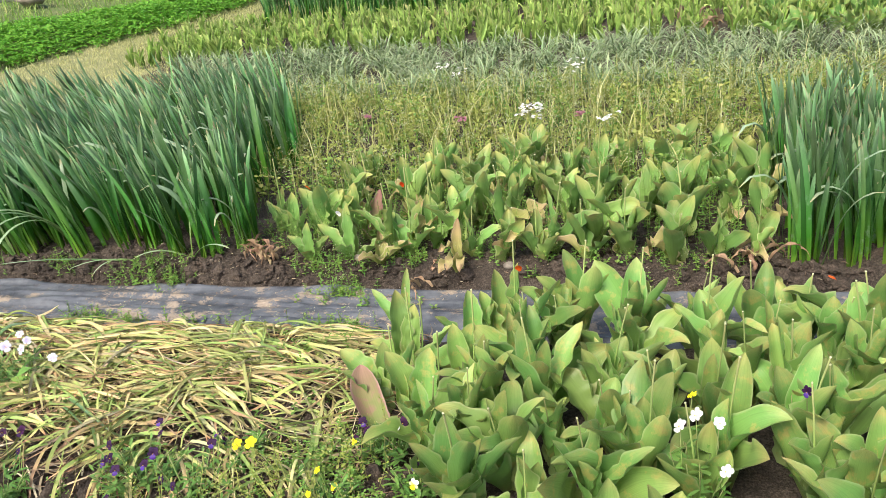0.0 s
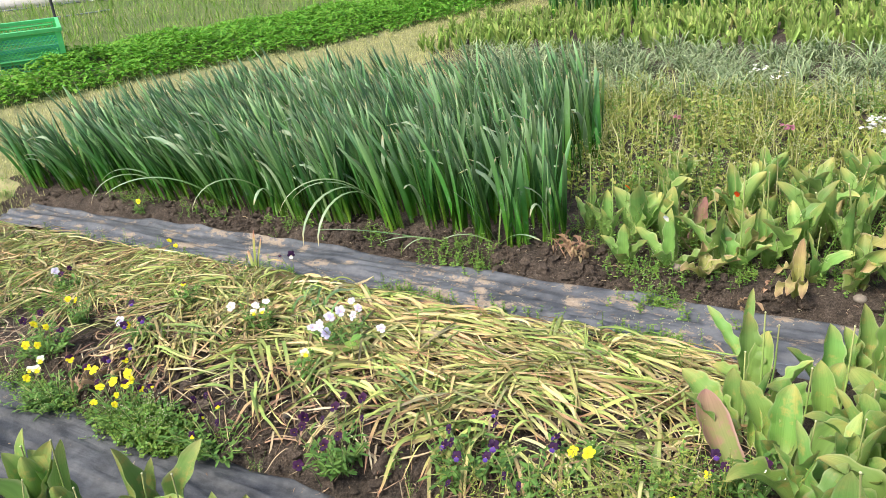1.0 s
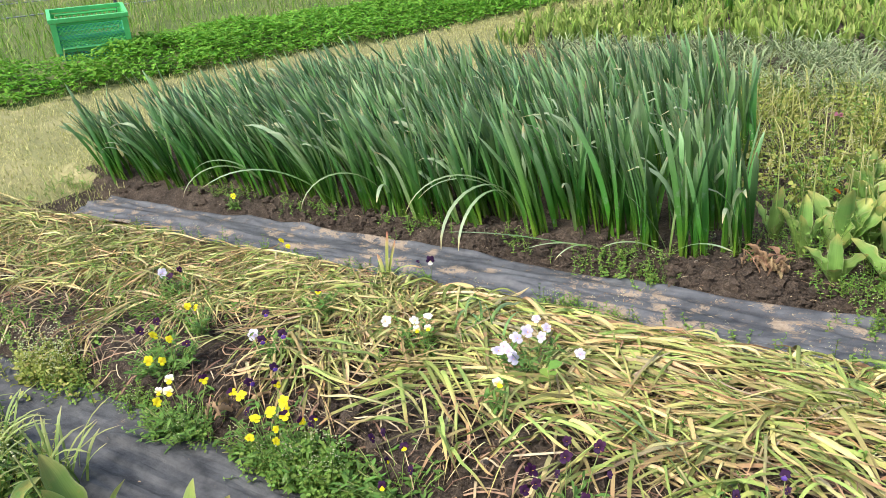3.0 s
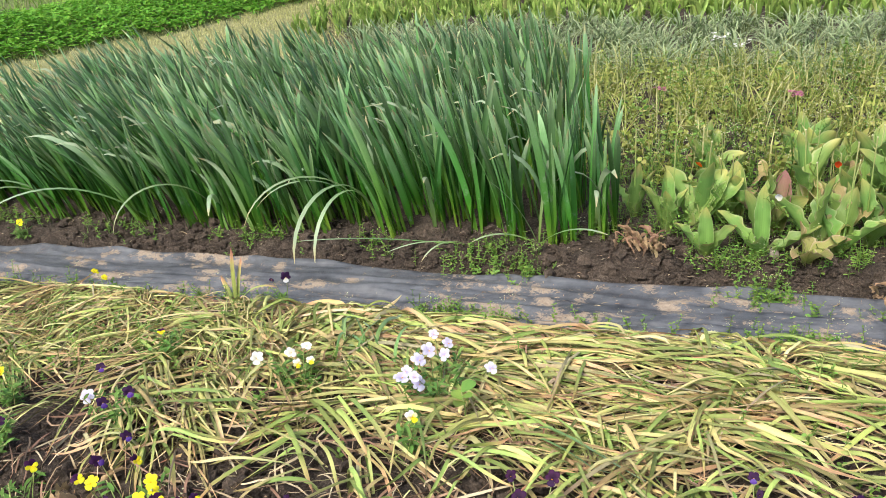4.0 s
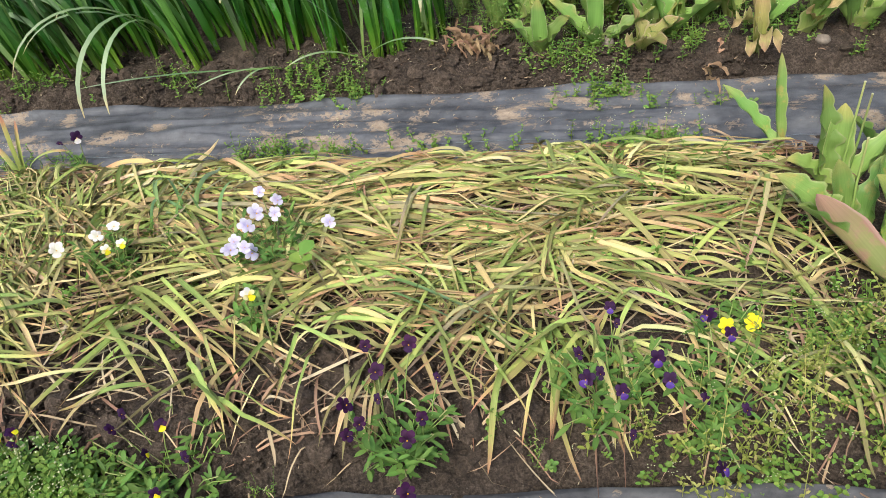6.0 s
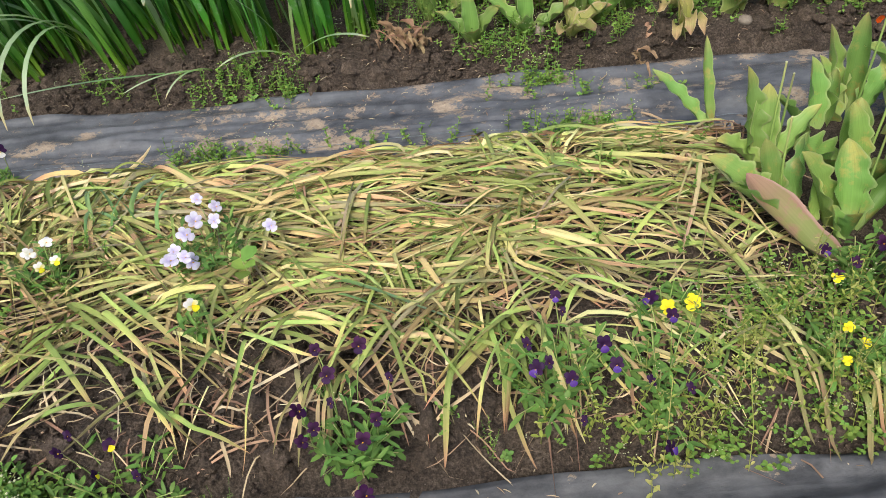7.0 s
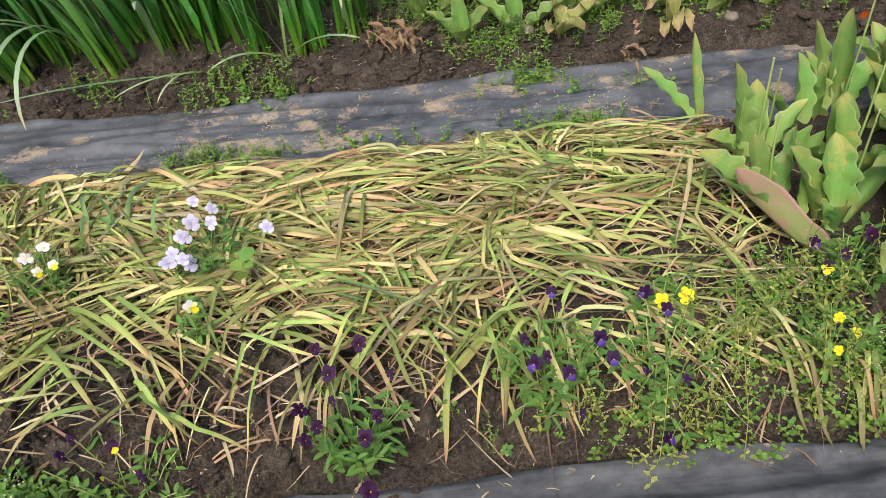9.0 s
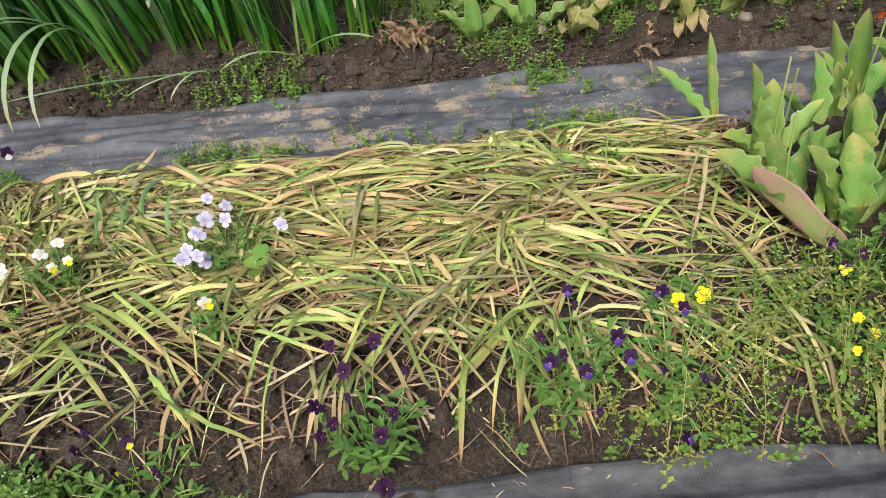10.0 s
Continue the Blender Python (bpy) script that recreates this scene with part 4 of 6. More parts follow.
set_tulip(-0.75, 2.63, [(120, 0.23, 0.075, 0.2, 0.2, 0.0, 0.0), (20, 0.2, 0.07, 0.45, 0.2, 0.01, 0.0), (-70, 0.17, 0.06, 0.5, 0.5, 0.0, -0.01)], WORN_LABEL, "tulips in the far bed", TULIP_WORN, ((-0.01, 0.02, 0.33),))
for x in (-0.59, -0.46, -0.36, -0.2, -0.06, 0.1, 0.24, 0.36):
    plant_tulip(worn_kinds[int(rng.integers(12))], x, 2.545 + rng.normal(0, 0.02), WORN_LABEL, "tulips in the far bed", rng.uniform(0.85, 1.1))
near_kinds = tulip_kinds(TULIP, 0.29, 8, 0.95, True, True, (4, 6), wide=0.82)
for gx in np.arange(-2.5, -1.38, 0.135):
    for gy in (0.52, 0.67):
        plant_tulip(near_kinds[int(rng.integers(8))], gx + rng.normal(0, 0.03), gy + 0.22 * (gx + 2.0) + rng.normal(0, 0.03), "green tulip with tall bare stalks beside the sheet", "tulips in the near bed", rng.uniform(0.9, 1.1))
far_kinds = tulip_kinds(TULIP_FAR, 0.19, 7, 0.45, True, None, (6, 8), wide=0.6)
far = Heap()
for gx in np.arange(-4.5, 3.4, 0.125):
    for gy in np.arange(6.25, 7.75, 0.13):
        x, y = gx + rng.normal(0, 0.07), gy + rng.normal(0, 0.07) - 0.05 * gx
        far.set_down(far_kinds[int(rng.integers(7))], x, y, float(land(x, y)), rng.uniform(0, 6.283), rng.uniform(0.85, 1.2))
thing("tulip_mass", far.mesh("tulip_mass", TULIP_FAR, STALK, CUT), "farthest bed crowded with tulips gone over, pale seed stalks", "tulips", kind="stuff")

for gx in np.arange(0.9, 2.3, 0.2):
    for gy in (6.0, 6.2, 6.42, 6.65):
        plant_tulip(front_kinds[int(rng.integers(12))], gx + rng.normal(0, 0.05), gy + rng.normal(0, 0.05), "dark broad-leaved tulip at the far bed's end", "tulips in the farthest bed", rng.uniform(0.9, 1.2))
spots = [(x + rng.normal(0, 0.05), y + rng.normal(0, 0.05), 2) for y in np.arange(7.95, 9.6, 0.24) for x in np.arange(-3.9, 3.6, 0.22)]
daffodil_bed("daffodils in the farthest bed", spots, lambda x: 0.1, 0.55, 20, "dark green daffodil clump in the distance", "dark green daffodil leaves crowding the farthest bed")


h = Heap()
tulip_leaf(h, radians(137), 0.255, 0.084, 1.14, 0.05, (0, 0, 0), 0.76, 0.12, 1.7, -0.66)
thing("withered_tulip_leaf", h.mesh("withered_tulip_leaf", PINK_LEAF), "pinkish withered tulip leaf leaning over the fallen leaves", "leaf", m=pose(-0.588, 1.478, 0.07))


def dry_tuft(x, y, count, reach, label, mat=DRY_LEAF):
    """A shrivelled plant: curled, twisted strips."""
    root = thing("shrivelled_plant", None, label, "dead plant", m=pose(x, y, float(land(x, y)) + 0.012))
    for _ in range(count):
        h = Heap()
        tulip_leaf(h, rng.uniform(0, 6.283), reach * rng.uniform(0.6, 1.3), reach * rng.uniform(0.07, 0.2), rng.uniform(0.2, 0.9), rng.uniform(1.0, 3.0), (*rng.normal(0, reach * 0.28, 2), 0), rng.uniform(1.0, 2.2), 0.9, 3.5, rng.normal(0, 3.5))
        part("leaf", h.mesh("leaf", mat), root)


dry_tuft(-1.40, 2.50, 18, 0.10, "shrivelled brown leaves crumpled on the soil")
set_tulip(-0.625, 2.45, [(-95, 0.19, 0.045, 0.22, 2.5, 0.0, 0.0), (-70, 0.18, 0.036, 0.2, 2.7, 0.01, 0.0), (-125, 0.16, 0.04, 0.4, 2.2, -0.01, 0.0), (90, 0.22, 0.05, 0.12, 0.1, 0.0, 0.01), (120, 0.18, 0.045, 0.2, 0.3, 0.0, 0.0)],
          "withered tan tulip with leaves hanging to the sheet", "tulips in the far bed", TULIP_WILT)
dry_tuft(-0.735, 2.40, 4, 0.10, "dry curled tulip leaf at the bed's edge")
dry_tuft(0.33, 2.52, 6, 0.14, "brown withered tulip leaves beside the daffodils")
dry_tuft(0.38, 6.35, 6, 0.30, "large tan withered plant beyond the grass", DRY_LEAF)

dry_tuft(-2.43, 1.20, 6, 0.10, "brown withered leaves hanging over the bed's front edge")
hyacinth_leaves = []
for _ in range(24):
    h = Heap()
    strap_leaf(h, (0, 0, -0.005), 0.0, rng.uniform(0.13, 0.25), rng.uniform(0.005, 0.009), rng.uniform(0.1, 0.6), rng.uniform(0.6, 1.9), 7, 0.4)
    hyacinth_leaves.append(h.mesh("leaf", HYACINTH))
for x, y in ((-2.62, 0.80), (-2.75, 0.70), (-2.86, 0.80), (-2.98, 0.70), (-3.10, 0.80), (-2.70, 0.58), (-3.24, 0.74), (-3.36, 0.82), (-2.92, 0.56), (-3.5, 0.78), (-3.66, 0.84)):
    root = thing("grape_hyacinth", None, "arching pale green grape hyacinth leaves beside the sheet", "grape hyacinth", "grape hyacinths in the near bed", m=pose(x, y, float(land(x, y))))
    for _ in range(34):
        part("leaf", hyacinth_leaves[int(rng.integers(24))], root, m=pose(*rng.normal(0, 0.022, 2), 0, 0, 0, rng.uniform(0, 360)))

# ---- the mat of fallen leaves ----
def lying_leaf(heap, x, y, az, length, width, arch, layer, curl, steps=9, mat=0):
    """A leaf that rises from the soil, arches over and lies down."""
    s = np.linspace(0, 1, steps + 1)
    a = az + 0.7 * curl * s**1.3
    if rng.random() < 0.45:
        a = a + rng.normal(0, 0.6) * sst(0, 0.14, s - rng.uniform(0.2, 0.85))
    d = np.stack([np.cos(a), np.sin(a)], -1) * (length / steps)
    xy = np.array([x, y]) + np.concatenate([[[0, 0]], np.cumsum(d[:-1], 0)])
    z = land(xy[:, 0], xy[:, 1]) + layer * sst(0, 0.2, s) + arch * np.sin(np.pi * np.clip(s * 1.15, 0, 1)) ** 1.2 + 0.004 * np.sin(s * 7 + x * 40)
    path = np.concatenate([xy, z[:, None]], 1)
    twist = rng.normal(0, 0.5) + rng.normal(0, 1.2) * s
    side = np.stack([-np.sin(a) * np.cos(twist), np.cos(a) * np.cos(twist), np.sin(twist)], -1)
    taper = np.interp(s, [0, 0.25, 0.75, 0.92, 1.0], [0.8, 1.0, 0.9, 0.5, 0.06])
    strip(heap, path, width * taper, side, 2, rng.uniform(-0.5, 0.5), mat=mat)


def mat_spot():
    """A place in the bed and the way its leaves lie there; thin along the front, where the soil shows."""
    while True:
        x, y = rng.uniform(-4.85, -0.66), rng.uniform(1.22, 1.985)
        bare = noise.noise((x * 2.6, y * 2.6, 4.0)) + (0.35 if x < -1.9 else 0.0) * (y < 1.65)
        keep = sst(1.26, 1.68, y) * (0.9 if bare < 0.15 else 0.3)
        if rng.random() < keep:
            break
    if x > -1.95:
        az = rng.normal(-0.05, 0.3) if rng.random() < 0.6 else (rng.normal(np.pi, 0.35) if rng.random() < 0.6 else rng.uniform(0, 6.28))
        x -= 0.08
        if y < 1.45 and rng.random() < 0.7:
            az = rng.normal(-1.2, 0.7) if rng.random() < 0.55 else rng.uniform(0, 6.28)
    else:
        az = rng.uniform(0, 6.283) if rng.random() < 0.55 else rng.normal(-0.4, 0.6)
    return x, y, az


def reach(x, y, az, length):
    """Leaves that point out of the bed are shorter, so that they stay on it."""
    room = (1.19 - y if math.sin(az) < 0 else 2.06 + 0.03 * (-1.0 - x) - y) / (math.sin(az) + 1e-9)
    side = (-0.60 - x) / (math.cos(az) + 1e-9) if math.cos(az) > 0 else 9.0
    return max(0.07, min(length, room, max(side, 0.12)))


def fallen_leaves():
    root_heap = Heap()
    for _ in range(560):
        x, y, way = mat_spot()
        lift = rng.uniform(0.0, 0.028)
        for _ in range(int(rng.integers(6, 13))):
            az = way + rng.normal(0, 0.26)
            px, py = x + rng.normal(0, 0.022), y + rng.normal(0, 0.022)
            lying_leaf(root_heap, px, py, az, reach(px, py, az, rng.uniform(0.13, 0.36)), (0.7 if x < -2.4 else 1.0) * rng.uniform(0.0032, 0.0108), rng.uniform(0.0, 0.014), lift + rng.uniform(0.002, 0.02), rng.normal(0, 0.25), 10, 2 if rng.random() < 0.18 else 0)
    for _ in range(2600):
        x, y = rng.uniform(-4.85, -0.6), rng.uniform(1.2, 2.03)
        lying_leaf(root_heap, x, y, rng.uniform(0, 6.283), rng.uniform(0.05, 0.2), rng.uniform(0.0015, 0.006), rng.uniform(0.0, 0.012), rng.uniform(0.002, 0.026), rng.normal(0, 0.8), 6, 1)
    root = thing("fallen_daffodil_leaves", root_heap.mesh("fallen_daffodil_leaves", STRAW, ROTTEN, STRAW_GREEN), "thick mat of yellowing daffodil leaves fallen flat on the bed", "fallen leaves", kind="stuff")
    for k in range(296):
        if k % 6 == 0:
            cx, cy, way = mat_spot()
            cx = max(cx, rng.uniform(-2.6, -0.95)) - 0.05
        x, y, az = cx + rng.normal(0, 0.028), cy + rng.normal(0, 0.028), way + rng.normal(0, 0.3)
        h = Heap()
        lying_leaf(h, x, y, az, reach(x, y, az, rng.uniform(0.14, 0.32)), rng.uniform(0.005, 0.0118), rng.uniform(0.002, 0.016), rng.uniform(0.022, 0.048), rng.normal(0, 0.3), 14)
        part("leaf", h.mesh("leaf", STRAW_GREEN if rng.random() < (0.65 if y < 1.6 else 0.45) else STRAW), root)


fallen_leaves()


def fallen_clump(x, y, settings, label):
    """One daffodil clump collapsed on the soil, its leaves spread as a fan."""
    root = thing("fallen_daffodil_clump", None, label, "daffodil", "daffodils fallen over")
    for az, spread, count, lo, hi, wide, mat in settings:
        for _ in range(count):
            h = Heap()
            lying_leaf(h, x + rng.normal(0, 0.042), y + rng.normal(0, 0.026), az + rng.normal(0, spread * 0.6), rng.uniform(lo, hi), rng.uniform(0.5, 0.85) * wide, rng.uniform(0.005, 0.035), rng.uniform(0.02, 0.05), rng.normal(0, 0.4), 14)
            part("leaf", h.mesh("leaf", mat), root)


fallen_clump(-1.20, 1.41, [(-1.95, 0.5, 16, 0.15, 0.25, 0.015, STRAW_GREEN), (-1.4, 0.6, 5, 0.16, 0.26, 0.012, STRAW), (0.6, 0.6, 5, 0.12, 0.2, 0.012, STRAW_GREEN)], "collapsed daffodil clump fanned out towards the sheet, yellow-green")
fallen_clump(-2.03, 1.53, [(-0.8, 0.35, 7, 0.20, 0.30, 0.015, STRAW_GREEN), (-2.2, 0.6, 5, 0.14, 0.24, 0.012, STRAW_GREEN)], "collapsed daffodil clump with long yellow-green leaves on bare soil")
fallen_clump(-1.84, 1.31, [(-0.65, 0.3, 5, 0.13, 0.21, 0.016, STRAW_GREEN), (2.0, 0.5, 3, 0.1, 0.16, 0.011, STRAW)], "few broad fading daffodil leaves lying on bare soil")
fallen_clump(-1.63, 1.545, [(-0.5, 0.06, 2, 0.34, 0.40, 0.016, DAFFODIL_PALE)], "two long green daffodil leaves lying over the yellow mat")
fallen_clump(-2.00, 1.73, [(1.9, 0.7, 12, 0.14, 0.24, 0.013, DAFFODIL_PALE), (3.0, 0.5, 5, 0.16, 0.24, 0.012, STRAW_GREEN)], "daffodil clump still green, its leaves arching over the mat")
fallen_clump(-2.35, 1.36, [(-0.2, 0.5, 6, 0.18, 0.28, 0.012, STRAW_GREEN), (-2.4, 0.6, 5, 0.12, 0.2, 0.012, STRAW)], "fallen daffodil clump between the violas, straw and green")
fallen_clump(-1.68, 1.42, [(-0.7, 0.7, 6, 0.15, 0.26, 0.014, STRAW_GREEN), (-1.9, 0.6, 4, 0.12, 0.20, 0.013, STRAW_GREEN), (0.3, 0.5, 3, 0.15, 0.25, 0.012, STRAW)], "loose yellow-green daffodil leaves lying over bare soil")
fallen_clump(-0.80, 1.36, [(-1.2, 0.5, 7, 0.14, 0.24, 0.012, STRAW), (-2.4, 0.5, 4, 0.14, 0.22, 0.012, STRAW_GREEN), (0.2, 0.5, 3, 0.12, 0.18, 0.011, STRAW)], "dry straw-coloured daffodil clump slumped among the weeds")
fallen_clump(-0.66, 1.25, [(-1.3, 0.5, 6, 0.09, 0.14, 0.012, STRAW)], "short straw-coloured leaves hanging towards the near sheet")
fallen_clump(-1.42, 1.45, [(-2.0, 0.6, 7, 0.14, 0.24, 0.012, STRAW_GREEN), (0.0, 0.4, 5, 0.18, 0.28, 0.012, STRAW)], "yellowing daffodil clump slumped behind the dark violas")

# ---- violas ----
def flower_mesh(kind, size):
    """Five rounded petals facing +x: two above, two beside, a broad one below with a yellow eye."""
    upper, side_, lower = {"p": ("deep", "deep", "violet"), "m": ("wine", "wine", "deep"), "d": ("deep", "deep", "deep"), "y": ("yellow", "yellow", "yellow"), "b": ("wine", "yellow", "yellow"),
                           "k": ("white", "cream", "yellow"), "w": ("white", "white", "white"), "l": ("lilac", "lilac", "lilac"), "n": ("deep", "deep", "white"), "c": ("deep", "wine", "yellow"), "Y": ("yellow", "yellow", "yellow"), "s": ("yellow", "yellow", "yellow"), "v": ("blue", "blue", "blue")}[kind]
    h, mats = Heap(), []
    for angle, long, wide, tone, back in ((1.02, 0.64, 0.54, upper, -0.10), (2.12, 0.64, 0.54, upper, -0.14), (-0.08, 0.54, 0.42, side_, 0.04), (3.22, 0.54, 0.42, side_, 0.02), (-1.57, 0.58, 0.66, lower, 0.10)):
        mats += [tone] if tone not in mats else []
        s = np.array([0.0, 0.3, 0.62, 0.88, 1.0])
        w = np.array([0.14, 0.62, 1.0, 0.74, 0.3]) * wide * size
        d = np.array([0, math.cos(angle), math.sin(angle)])
        path = d * (s * long * size)[:, None] + np.array([1.0, 0, 0]) * (back * size * s + 0.10 * size * np.sin(s * 2.6) + rng.normal(0, 0.012, 5) * size)[:, None]
        e = np.tile([0, -math.sin(angle), math.cos(angle)], (5, 1))
        strip(h, path, w, e, 4, rng.uniform(-0.05, 0.12), 0.18, 1.3, mats.index(tone))
    mats.append("eye")
    lump(h, (0.012 * size / 0.03 * 0.3, 0, -0.06 * size), 0.065 * size, len(mats) - 1, 3, 6, 0.1)
    return h.mesh("flower", *[PETALS[q] for q in mats])


FLOWERS = {k: [flower_mesh(k, q * {"c": 0.66, "Y": 1.15, "s": 0.62, "l": 0.98, "k": 0.8}.get(k, 0.8 if k in "mdpyb" else 0.92)) for q in (0.026, 0.030, 0.023)] for k in "pmdybkwlnvcYs"}
TONES = {"p": "dark purple and violet", "m": "wine-purple", "d": "almost black purple, faded", "y": "bright yellow", "b": "maroon and yellow", "k": "white and yellow", "w": "white", "l": "pale lilac", "n": "dark purple with white face", "v": "blue", "c": "small maroon and yellow", "Y": "large bright yellow", "s": "small bright yellow"}


def viola(label, blooms, leafy=1.0, tall=0.17, spread=0.11, leaf=VIOLA_LEAF):
    """A low bush of narrow leaves; blooms are (x, y, kind) on thin stems."""
    cx, cy = np.mean([b[0] for b in blooms]), np.mean([b[1] for b in blooms]) + 0.01
    z0 = float(land(cx, cy))
    root = thing("viola_plant", None, label, "viola", "violas in the bed", m=pose(cx, cy, z0))
    bush, stems = Heap(), Heap()
    for _ in range(int(26 * leafy)):
        az, r = rng.uniform(0, 6.283), spread * math.sqrt(rng.random())
        foot = np.array([math.cos(az) * r * 0.35, math.sin(az) * r * 0.35, -0.005])
        top = np.array([math.cos(az) * r, math.sin(az) * r, rng.uniform(0.35, 1.0) * tall * 0.62])
        rod(stems, [foot, (foot + top) / 2 + [0, 0, 0.012], top], 0.0011, 4)
        for k in range(8):
            q = foot + (top - foot) * rng.uniform(0.25, 1.0)
            bush.add(*small_leaf(q, rng.uniform(0, 6.283), rng.uniform(0.018, 0.036), rng.uniform(0.0055, 0.0105), rng.uniform(-0.1, 0.8)))
    for x, y, kind in blooms:
        head = np.array([x - cx, y - cy, tall + rng.normal(0, 0.012) - (z0 if z0 > 0.1 else 0) * 0])
        head[2] = tall - z0 + rng.normal(0, 0.01)
        foot = np.array([(x - cx) * 0.5 + rng.normal(0, 0.01), (y - cy) * 0.5 + 0.01, 0.0])
        rod(stems, [foot, (foot * 0.6 + head * 0.4) + [0, 0.004, 0.02], head - [0, -0.006, 0.004]], 0.0011, 4)
        face = Matrix.Translation(head) @ pose(0, 0, 0, rng.normal(0, 12), rng.normal(-38, 13), math.degrees(math.atan2(0.1 - y, -1.1 - x)) + rng.normal(0, 26))
        if kind == "d":
            face = face @ Matrix.Diagonal((0.9, 0.55, 0.8, 1))
        part("flower", FLOWERS[kind][int(rng.integers(3))], root, TONES[kind] + " petals", face)
    bush.join(stems, 1)
    part("foliage", bush.mesh("foliage", leaf, STALK), root)
    return root


viola("wine-purple violas on a bushy green plant", [(-1.54, 1.32, "m"), (-1.46, 1.30, "m"), (-1.51, 1.25, "m"), (-1.41, 1.23, "d"), (-1.55, 1.18, "m"), (-1.54, 1.13, "m"), (-1.52, 1.14, "m"), (-1.43, 1.16, "m"), (-1.45, 1.13, "m"), (-1.50, 1.19, "d"), (-1.44, 1.03, "m")], 1.2, 0.18, 0.10)
viola("dark purple and violet violas in tall foliage", [(-1.13, 1.38, "p"), (-1.12, 1.36, "d"), (-1.07, 1.26, "p"), (-1.19, 1.27, "d"), (-1.18, 1.23, "p"), (-1.16, 1.23, "d"), (-1.13, 1.20, "p"), (-1.06, 1.21, "p"), (-1.12, 1.14, "d")], 1.0, 0.18, 0.12)
viola("purple violas and faded heads beside the sheet", [(-0.97, 1.37, "p"), (-0.95, 1.31, "p"), (-1.01, 1.07, "p"), (-0.96, 1.16, "d"), (-1.01, 1.19, "d")], 0.9, 0.18, 0.12)
viola("bright yellow violas among the fallen leaves", [(-0.935, 1.38, "y"), (-0.895, 1.375, "Y"), (-0.97, 1.385, "d")], 0.5, 0.14, 0.07)
viola("low viola with small maroon and yellow flowers", [(-1.87, 1.13, "c"), (-1.83, 1.06, "c"), (-1.86, 1.18, "c"), (-1.94, 1.17, "d"), (-1.80, 1.12, "d"), (-1.94, 1.21, "d")], 1.9, 0.14, 0.13)
viola("yellow violas over bright green leaves", [(-2.20, 1.17, "y"), (-2.13, 1.15, "b"), (-2.14, 1.08, "s"), (-2.10, 1.16, "c"), (-2.15, 1.12, "b"), (-2.11, 1.05, "s"), (-2.08, 1.13, "d")], 1.2, 0.16, 0.12)
viola("yellow and purple violas in a dense clump", [(-2.36, 1.21, "p"), (-2.34, 1.28, "p"), (-2.25, 1.20, "b"), (-2.19, 1.16, "y"), (-2.17, 1.10, "y"), (-2.17, 1.03, "y"), (-2.33, 1.13, "b"), (-2.30, 1.13, "y"), (-2.25, 1.10, "d"), (-2.19, 1.07, "y")], 2.0, 0.17, 0.13)
viola("yellow and wine-red violas over a weedy clump", [(-2.87, 1.33, "m"), (-2.84, 1.25, "m"), (-2.78, 1.25, "y"), (-2.71, 1.25, "y"), (-2.69, 1.16, "y"), (-2.66, 1.18, "y"), (-2.65, 1.26, "m")], 1.6, 0.17, 0.12)
viola("white and yellow violas beside the sheet", [(-2.55, 1.08, "k"), (-2.51, 1.08, "k"), (-2.52, 1.05, "y"), (-2.50, 1.18, "b"), (-2.57, 1.13, "k")], 1.8, 0.16, 0.12)
viola("violet and lilac violas with one yellow bloom", [(-2.54, 1.46, "p"), (-2.54, 1.40, "l"), (-2.49, 1.39, "y"), (-2.42, 1.40, "p"), (-2.46, 1.36, "p")], 0.6, 0.16, 0.07)
viola("white and yellow violas among fallen leaves", [(-2.20, 1.58, "w"), (-2.14, 1.63, "w"), (-2.10, 1.64, "w"), (-2.09, 1.57, "k"), (-2.06, 1.58, "k")], 0.6, 0.175, 0.07)
viola("pale lilac violas in a loose cluster", [(-1.81, 1.72, "l"), (-1.77, 1.70, "l"), (-1.77, 1.67, "l"), (-1.80, 1.65, "l"), (-1.81, 1.61, "l"), (-1.83, 1.58, "l"), (-1.80, 1.57, "l"), (-1.80, 1.55, "l"), (-1.83, 1.55, "l"), (-1.66, 1.66, "l")], 0.9, 0.185, 0.08)
viola("single cream-white viola among fallen leaves", [(-1.77, 1.44, "k")], 0.25, 0.18, 0.04)
viola("maroon and yellow viola in the leaf mat", [(-2.53, 1.67, "b")], 0.5, 0.165, 0.06)
viola("yellow violas over the leaf mat", [(-2.82, 1.41, "y"), (-2.81, 1.43, "y")], 0.5, 0.165, 0.06)
viola("wine-purple and lilac violas in the leaf mat", [(-3.10, 1.61, "m"), (-3.12, 1.58, "m"), (-3.17, 1.59, "l")], 0.6, 0.165, 0.07)
viola("dark viola with a white face at the bed's edge", [(-2.40, 2.09, "n"), (-2.43, 2.06, "d")], 0.25, 0.112, 0.04)
viola("yellow viola at the edge of the sheet", [(-3.07, 2.06, "y"), (-3.05, 2.07, "y")], 0.3, 0.10, 0.05)
viola("orange-yellow viola in front of the daffodils", [(-3.72, 2.42, "y")], 0.3, 0.10, 0.05)
viola("purple and yellow violas beside the tulips", [(-0.64, 1.46, "p"), (-0.64, 1.40, "b"), (-0.61, 1.41, "m"), (-0.54, 1.46, "m"), (-0.54, 1.41, "k"), (-0.50, 1.43, "k")], 0.9, 0.16, 0.09)
viola("small yellow violas in the weeds", [(-0.68, 1.27, "s"), (-0.645, 1.265, "s"), (-0.69, 1.23, "s")], 0.6, 0.14, 0.08)
viola("purple and cream violas under the tulips", [(-0.47, 1.31, "p"), (-0.46, 1.26, "k")], 0.6, 0.16, 0.07)
